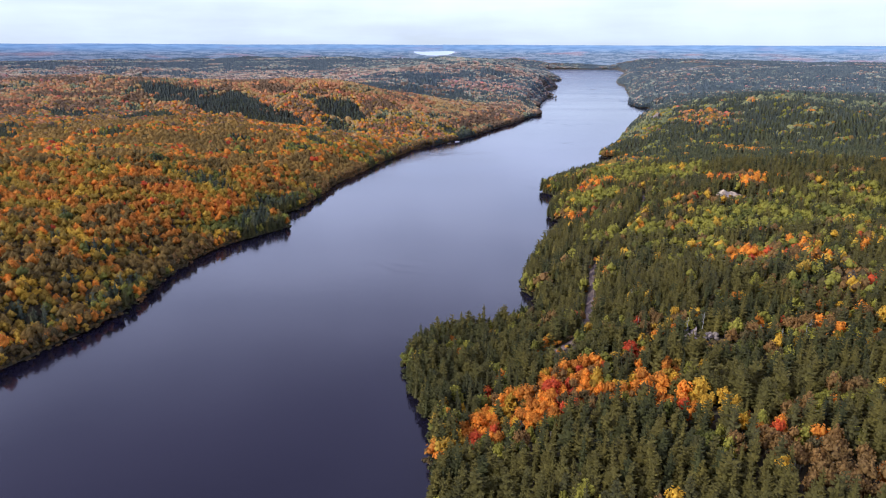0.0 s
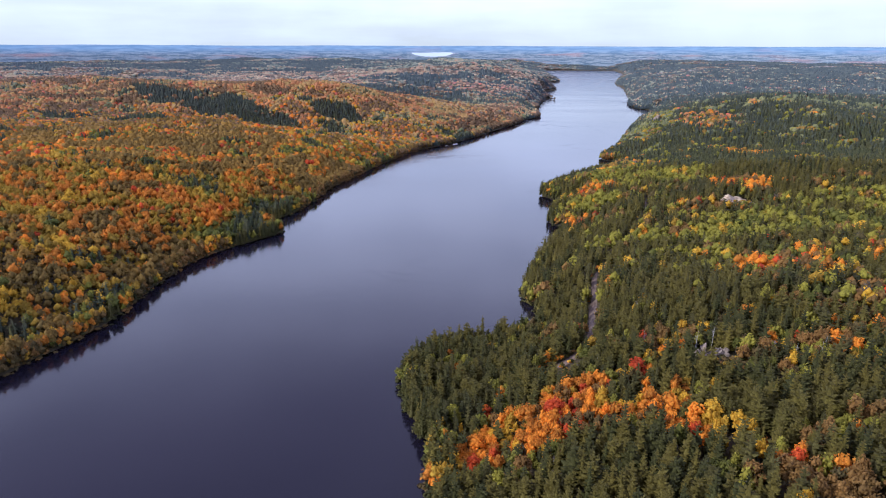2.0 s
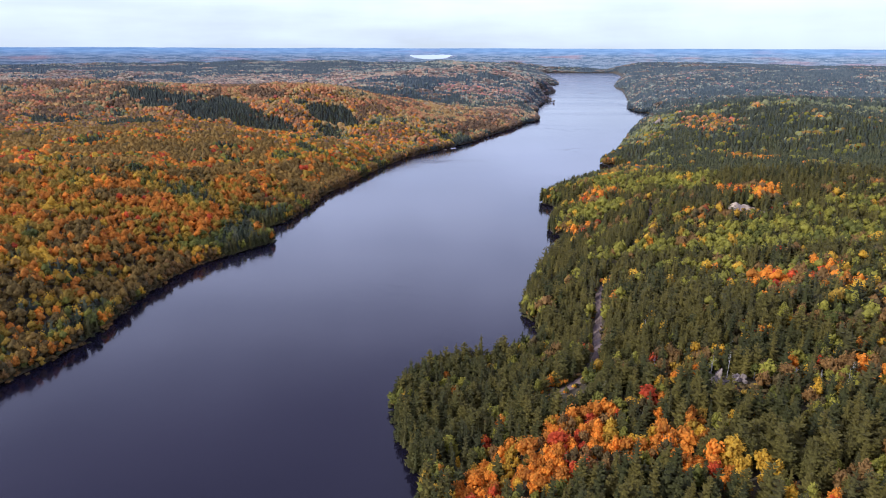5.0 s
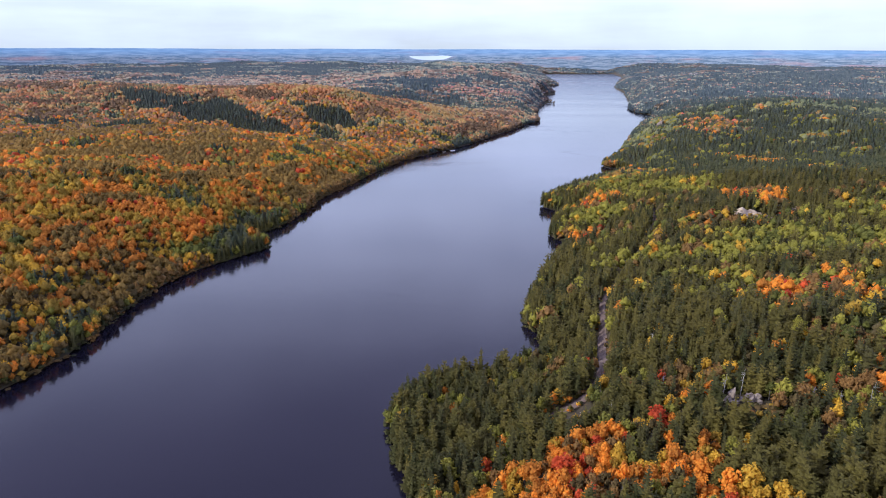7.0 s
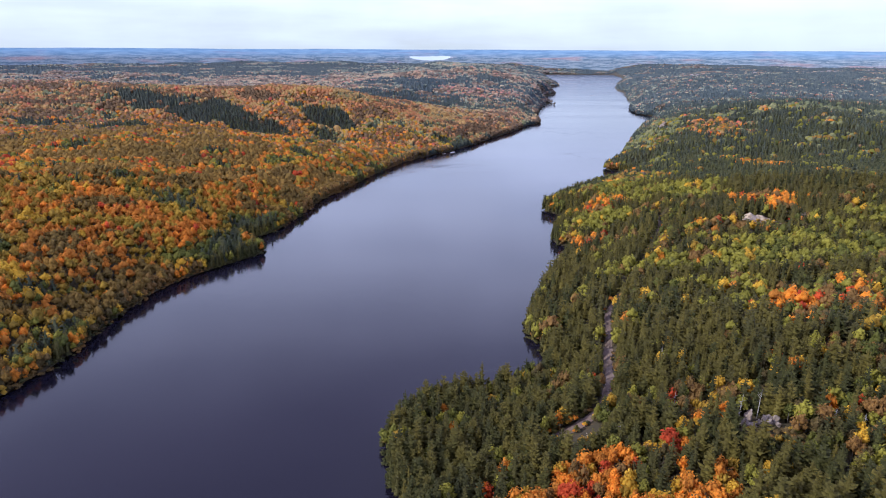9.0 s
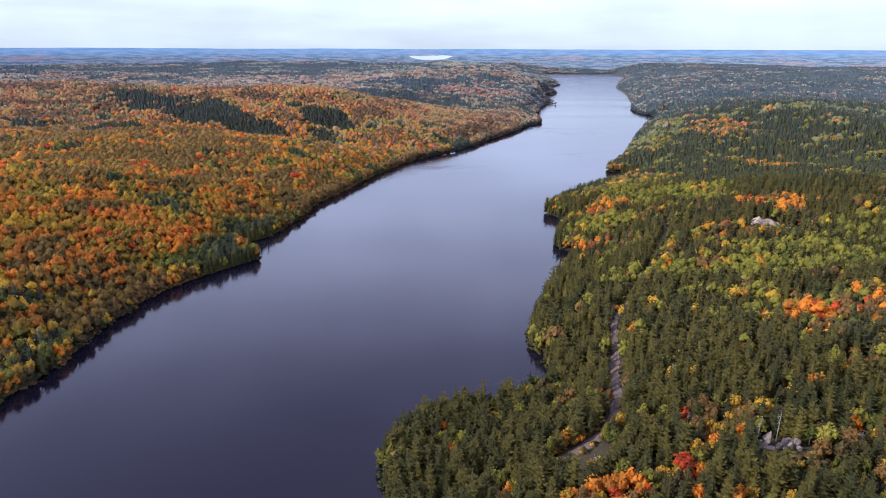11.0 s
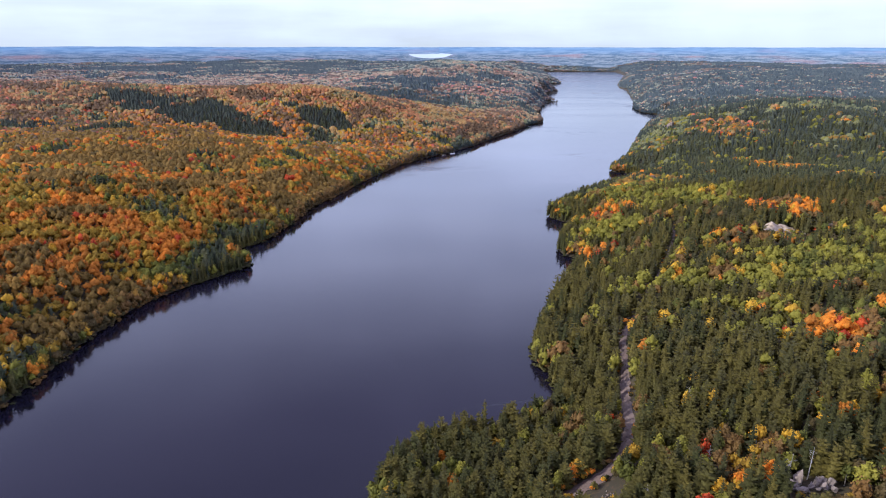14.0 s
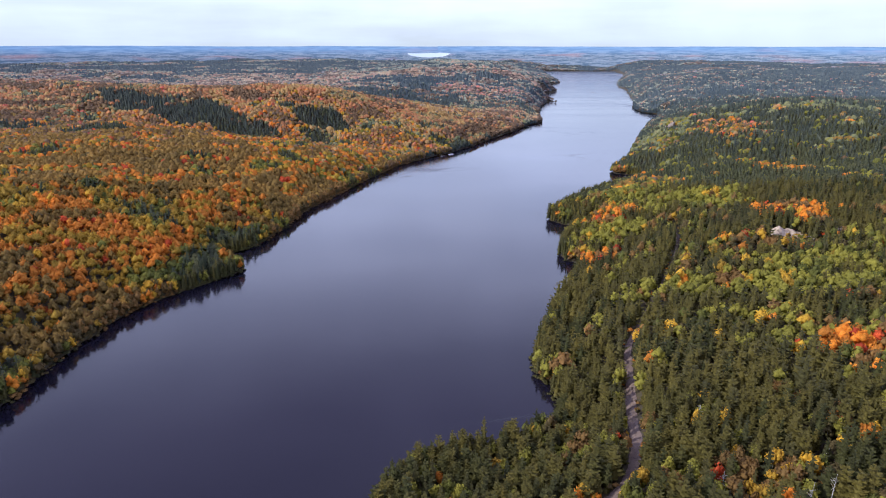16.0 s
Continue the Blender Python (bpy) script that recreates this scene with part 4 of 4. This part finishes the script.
# ---- rocks, sand pit, cottage ----
def rock_mesh(seed, size, mat, flat=0.6):
    """A broken block: a rough ball cut by a dozen chance planes."""
    rng = random.Random(seed * 17 + 3)
    cuts = []
    for k in range(15):
        n = Vector((rng.gauss(0, 1), rng.gauss(0, 1), rng.gauss(0, 0.8))).normalized()
        cuts.append((n, rng.uniform(0.36, 0.68)))
    bm = bmesh.new()
    bmesh.ops.create_icosphere(bm, subdivisions=3, radius=1)
    for vert in bm.verts:
        p = vert.co.copy()
        for n, far_out in cuts:
            over = p.dot(n) - far_out
            if over > 0:
                p -= n * over
        p *= 1.3 + 0.26 * noise.noise(vert.co * 2.6 + Vector((seed * 7.1, 0, 0))) + 0.05 * noise.noise(vert.co * 7.0 + Vector((0, seed * 3.3, 0)))
        vert.co = Vector((p.x * size[0], p.y * size[1], p.z * size[2] * (flat if p.z < 0 else 1)))
    me = bpy.data.meshes.new("rock")
    bm.to_mesh(me)
    bm.free()
    me.materials.append(mat)
    return me


def height_at(x, y):
    return float(ground_height(np.array([x]), np.array([y]))[0])


for k, (dx, dy, sx, sy, sz) in enumerate(((-4.0, 0, 2.1, 1.8, 3.2), (-2.2, 1.4, 1.8, 1.6, 3.6), (2.6, 0.8, 1.5, 1.4, 2.6), (4.6, 1.4, 1.7, 1.5, 2.8), (-3.2, -2.6, 1.9, 1.5, 2.0), (3.4, -2.0, 1.7, 1.3, 1.8), (6.0, -0.6, 1.3, 1.2, 1.8), (-0.2, -1.4, 1.0, 0.9, 1.4), (1.2, -2.6, 0.9, 0.8, 1.0), (5.4, -2.8, 1.0, 0.8, 1.1))):
    x, y = OUTCROP[0] + dx, OUTCROP[1] + dy
    ob = new("rock_outcrop", rock_mesh(k + 1, (sx, sy, sz), ROCK))
    ob.location = (x, y, height_at(x, y) + 0.6)
    tagged(ob, "pale grey granite outcrop among pines", "rock", "granite outcrop")
for k, (dx, dy, sx, sz) in enumerate(((0, 0, 7, 9), (-8, -6, 4, 5))):
    x, y = CLIFF[0] + dx, CLIFF[1] + dy
    ob = new("rock_cliff", rock_mesh(k + 9, (sx, 4, sz), ROCK))
    ob.location = (x, y, height_at(x, y) + 2.0)
    tagged(ob, "pale bare rock face high on the wooded hill", "rock", "rock face on the hill")
rock_rng = random.Random(3)
boulders = [rock_mesh(20 + k, (1, 1, 0.7), ROCK) for k in range(4)]
shore = smooth_line(RIGHT_SHORE, 12)
shore = shore[(shore[:, 1] > 180) & (shore[:, 1] < 400)]
shore = shore[np.abs(bank_distance(shore[:, 0], shore[:, 1], np.zeros(len(shore)))) < 0.9]
for k in range(16):
    x, y = shore[rock_rng.randrange(len(shore))]
    ob = new("shore_boulder", boulders[k % 4])
    s = rock_rng.uniform(0.3, 0.7)
    ob.matrix_world = pose(x + rock_rng.uniform(-0.3, 0.5), y + rock_rng.uniform(-0.5, 0.5), 0.1, 0, 0, rock_rng.uniform(0, 360)) @ Matrix.Diagonal((s, s, s, 1))
    tagged(ob, "pale boulder at the water's edge", "boulder", "boulders along the shore")

for k in range(14):
    x, y = 52 + rock_rng.uniform(-7, 8), 263.5 + rock_rng.uniform(-2.5, 4)
    ob = new("roadside_stone", boulders[k % 4])
    s = rock_rng.uniform(0.25, 0.5)
    ob.matrix_world = pose(x, y, height_at(x, y) + 0.25, 0, 0, rock_rng.uniform(0, 360)) @ Matrix.Diagonal((s, s, s, 1))
    tagged(ob, "pale loose stone beside the gravel road", "stone", "stones beside the road")

# low scrub before the bare slope
scrub = np.random.default_rng(8)
px, py = PIT[0] + scrub.uniform(-18, 20, 90), PIT[1] + scrub.uniform(-20, -3, 90)
scatter("scrub", "low yellow-green scrub below the sand bank", "bushes", px, py, ground_height(px, py), scrub.choice([ASPEN, ASPEN, OAK, BIRCH], 90), scrub,
        SCRUB, SCRUB, lambda x, y, k, r: (r.uniform(2.0, 4.5, len(x)), r.uniform(1.5, 3.6, len(x))), False)
# low growth round the granite outcrop
px, py = OUTCROP[0] + scrub.uniform(-11, 12, 190), OUTCROP[1] + scrub.uniform(-27, -4.0, 190)
scatter("scrub", "low autumn scrub below the granite outcrop", "bushes", px, py, ground_height(px, py), scrub.choice([ASPEN, OAK, OAK, PINE, PINE, BIRCH], 190), scrub,
        LOW_PINE, SCRUB, lambda x, y, k, r: (r.uniform(2.0, 3.8, len(x)), r.uniform(1.4, 3.2, len(x)) * np.interp(y, [OUTCROP[1] - 16, OUTCROP[1] - 4], [1.4, 0.7])), False)
# bare slope of the pit
across, up = np.meshgrid(np.linspace(-1, 1, 41), np.linspace(0, 1, 15))
vx = PIT[0] + 11.5 * across + 0.7 * value_noise(across * 20, up * 9, 3, 9)
vy = PIT[1] - 7 + 11 * up + 1.8 * value_noise(across * 20, 0 * up, 4, 19) * up
crest = (6.6 * (1 - np.abs(across + 0.25).clip(0, 1) ** 1.8) * (0.85 + 0.4 * value_noise(across * 20, 0 * up, 8.0, 29) + 0.12 * value_noise(across * 20, 0 * up, 2.5, 30))).clip(0.2, 9)
vz = ground_height(vx, vy) + 0.3 + crest * ramp(up, 0, 0.8) ** 0.8 + 0.35 * value_noise(vx, vy, 1.6, 39) - (1.5 + crest) * (up > 0.98) - 0.7 * (np.abs(across) > 0.99)
tagged(mesh_object("sand_pit", np.stack([vx, vy, vz], -1).reshape(-1, 3), grid_tris(15, 41), [SAND], smooth=True), "bare pale sand bank cut into the woods", "sand", kind="structure")
for k in range(7):
    x, y = PIT[0] + 8 + rock_rng.uniform(-3, 10), PIT[1] - 6 + rock_rng.uniform(-4, 3)
    ob = new("sand_boulder", boulders[k % 4])
    ob.matrix_world = pose(x, y, height_at(x, y) + 0.3, 0, 0, rock_rng.uniform(0, 360)) @ Matrix.Scale(rock_rng.uniform(0.7, 1.6), 4)
    tagged(ob, "pale boulder lying below the sand bank", "boulder", "boulders below the sand bank")

# ---- far lake on the skyline, placed and tilted to fit the camera's view ----
u = np.linspace(0, 1, 25)
low = 83 + 30 * np.abs(2 * u - 0.9) ** 3 + 1.5 * value_noise(u * 40, 0 * u, 3, 61)
high = 109 + 6 * u - 12 * ramp(u, 0.8, 1) + 1.5 * value_noise(u * 40, 0 * u, 4, 62)
az = np.radians(-2.55 + 3.95 * u)
rows = [np.stack([r * np.sin(az), 60 + r * np.cos(az), z], -1) for r, z in ((4690, np.minimum(low, high)), (4708, high))]
# the sky's shine is painted as pale colour with a faint glow
PAINTED_GLINT, gn, gl, gb = material("far_lake_painted_shine")
gb.inputs["Base Color"].default_value, gb.inputs["Roughness"].default_value = (0.46, 0.53, 0.60, 1), 0.5
gb.inputs["Emission Color"].default_value, gb.inputs["Emission Strength"].default_value = (0.62, 0.72, 0.82, 1), 0.25
tagged(mesh_object("backdrop_lake", np.vstack(rows), grid_tris(2, 25), [PAINTED_GLINT]), "pale lake far off below the skyline, with painted shine", "lake", kind="structure")


# ---- cottage on the west shore ----
def box_mesh(name, size, center, mat, bevel=0.0):
    bm = bmesh.new()
    bmesh.ops.create_cube(bm, size=1)
    for vert in bm.verts:
        vert.co = Vector((vert.co.x * size[0] + center[0], vert.co.y * size[1] + center[1], vert.co.z * size[2] + center[2]))
    if bevel:
        bmesh.ops.bevel(bm, geom=bm.edges[:], offset=bevel, segments=1, affect="EDGES")
    me = bpy.data.meshes.new(name)
    bm.to_mesh(me)
    bm.free()
    me.materials.append(mat)
    return me


PAINT = rough_surface("white_boards", (0.72, 0.71, 0.68), (0.80, 0.79, 0.77), (0.62, 0.60, 0.56), 0.8, 5, 0.15, 0.6)
TIN = rough_surface("grey_roofing", (0.34, 0.34, 0.35), (0.46, 0.46, 0.47), (0.25, 0.22, 0.20), 0.6, 4, 0.2, 0.5)
TIMBER = rough_surface("weathered_timber", (0.26, 0.22, 0.18), (0.36, 0.32, 0.28), (0.17, 0.14, 0.11), 0.8, 5)
PANE, pn, pl, pb = material("window_pane")
pb.inputs["Base Color"].default_value, pb.inputs["Roughness"].default_value = (0.03, 0.035, 0.04, 1), 0.1
cx, cy = 23.0, 1046.0
cottage = thing("cottage", "small white boarded lakeside cottage with a grey roof", "house", pose(cx, cy, height_at(cx, cy) - 0.2, 0, 0, 38))
part("wall", box_mesh("wall", (7.5, 5.5, 3.2), (0, 0, 1.6), PAINT, 0.03), cottage)
bm = bmesh.new()
pts = [bm.verts.new(p) for p in ((-4.2, -3.3, 3.0), (4.2, -3.3, 3.0), (4.2, 3.3, 3.0), (-4.2, 3.3, 3.0), (-4.2, 0, 5.3), (4.2, 0, 5.3))]
for idx in ((0, 1, 5, 4), (2, 3, 4, 5), (1, 2, 5), (3, 0, 4), (3, 2, 1, 0)):
    bm.faces.new([pts[q] for q in idx])
me = bpy.data.meshes.new("roof")
bm.to_mesh(me)
bm.free()
me.materials.append(TIN)
part("roof", me, cottage, "grey sheet roof")
part("door", box_mesh("door", (0.95, 0.08, 2.05), (0.4, -2.78, 1.25), TIMBER, 0.02), cottage, "weathered timber door")
for wx in (-2.2, 2.5):
    pane = part("window", box_mesh("window", (1.3, 0.1, 1.1), (wx, -2.78, 1.9), PAINT, 0.02), cottage)
    part("pane", box_mesh("pane", (1.1, 0.04, 0.9), (wx, -2.845, 1.9), PANE), pane, "dark glass pane")
dock = thing("dock", "weathered timber dock on posts at the shore", "dock", pose(12, 1031, 0, 0, 0, -42))
for k in range(8):
    part("plank", box_mesh("plank", (2.0, 0.85, 0.1), (0, -0.9 * k, 0.75), TIMBER), dock)
for px1 in (-0.85, 0.85):
    for py1 in (0.0, -3.0, -6.2):
        part("post", box_mesh("post", (0.2, 0.2, 3.4), (px1, py1, -0.75), TIMBER), dock)


# ---- standing dead trees among the pines ----
def dead_mesh(seed):
    """A bare leaning stem with a few broken limbs."""
    rng, vs, fs, count = random.Random(seed), [], [], 0
    tall = rng.uniform(8.5, 11.5)
    v, f = trunk_shape(tall, 0.16, 5, rng.uniform(-0.05, 0.05))
    vs.append(v), fs.append(f)
    count = len(v)
    for k in range(7):
        z, a, ln = tall * rng.uniform(0.35, 0.92), rng.uniform(0, 6.283), rng.uniform(0.8, 2.0)
        v, f = trunk_shape(ln, 0.06, 3)
        tilt = Matrix.Rotation(a, 3, "Z") @ Matrix.Rotation(radians(rng.uniform(50, 80)), 3, "Y")
        vs.append(np.array([tilt @ Vector(p) for p in v]) + np.array((0, 0, z)))
        fs.append(f + count)
        count += len(v)
    return plain_mesh("dead_tree", np.vstack(vs), np.vstack(fs), [SNAG])


SNAG = rough_surface("weathered_snag", (0.30, 0.28, 0.25), (0.42, 0.39, 0.36), (0.22, 0.19, 0.17), 0.8, 5)
snags = [dead_mesh(k) for k in range(3)]
for k, (x, y) in enumerate(((112, 250), (139, 236), (146, 231), (150, 236), (132, 240), (104, 247), (88, 262), (121, 268), (66, 251), (96, 300))):
    ob = new("dead_tree", snags[k % 3])
    ob.matrix_world = pose(x, y, height_at(x, y) + 0.2, 0, 0, 70 * k)
    tagged(ob, "pale leafless dead tree standing among pines", "dead tree", "dead trees")
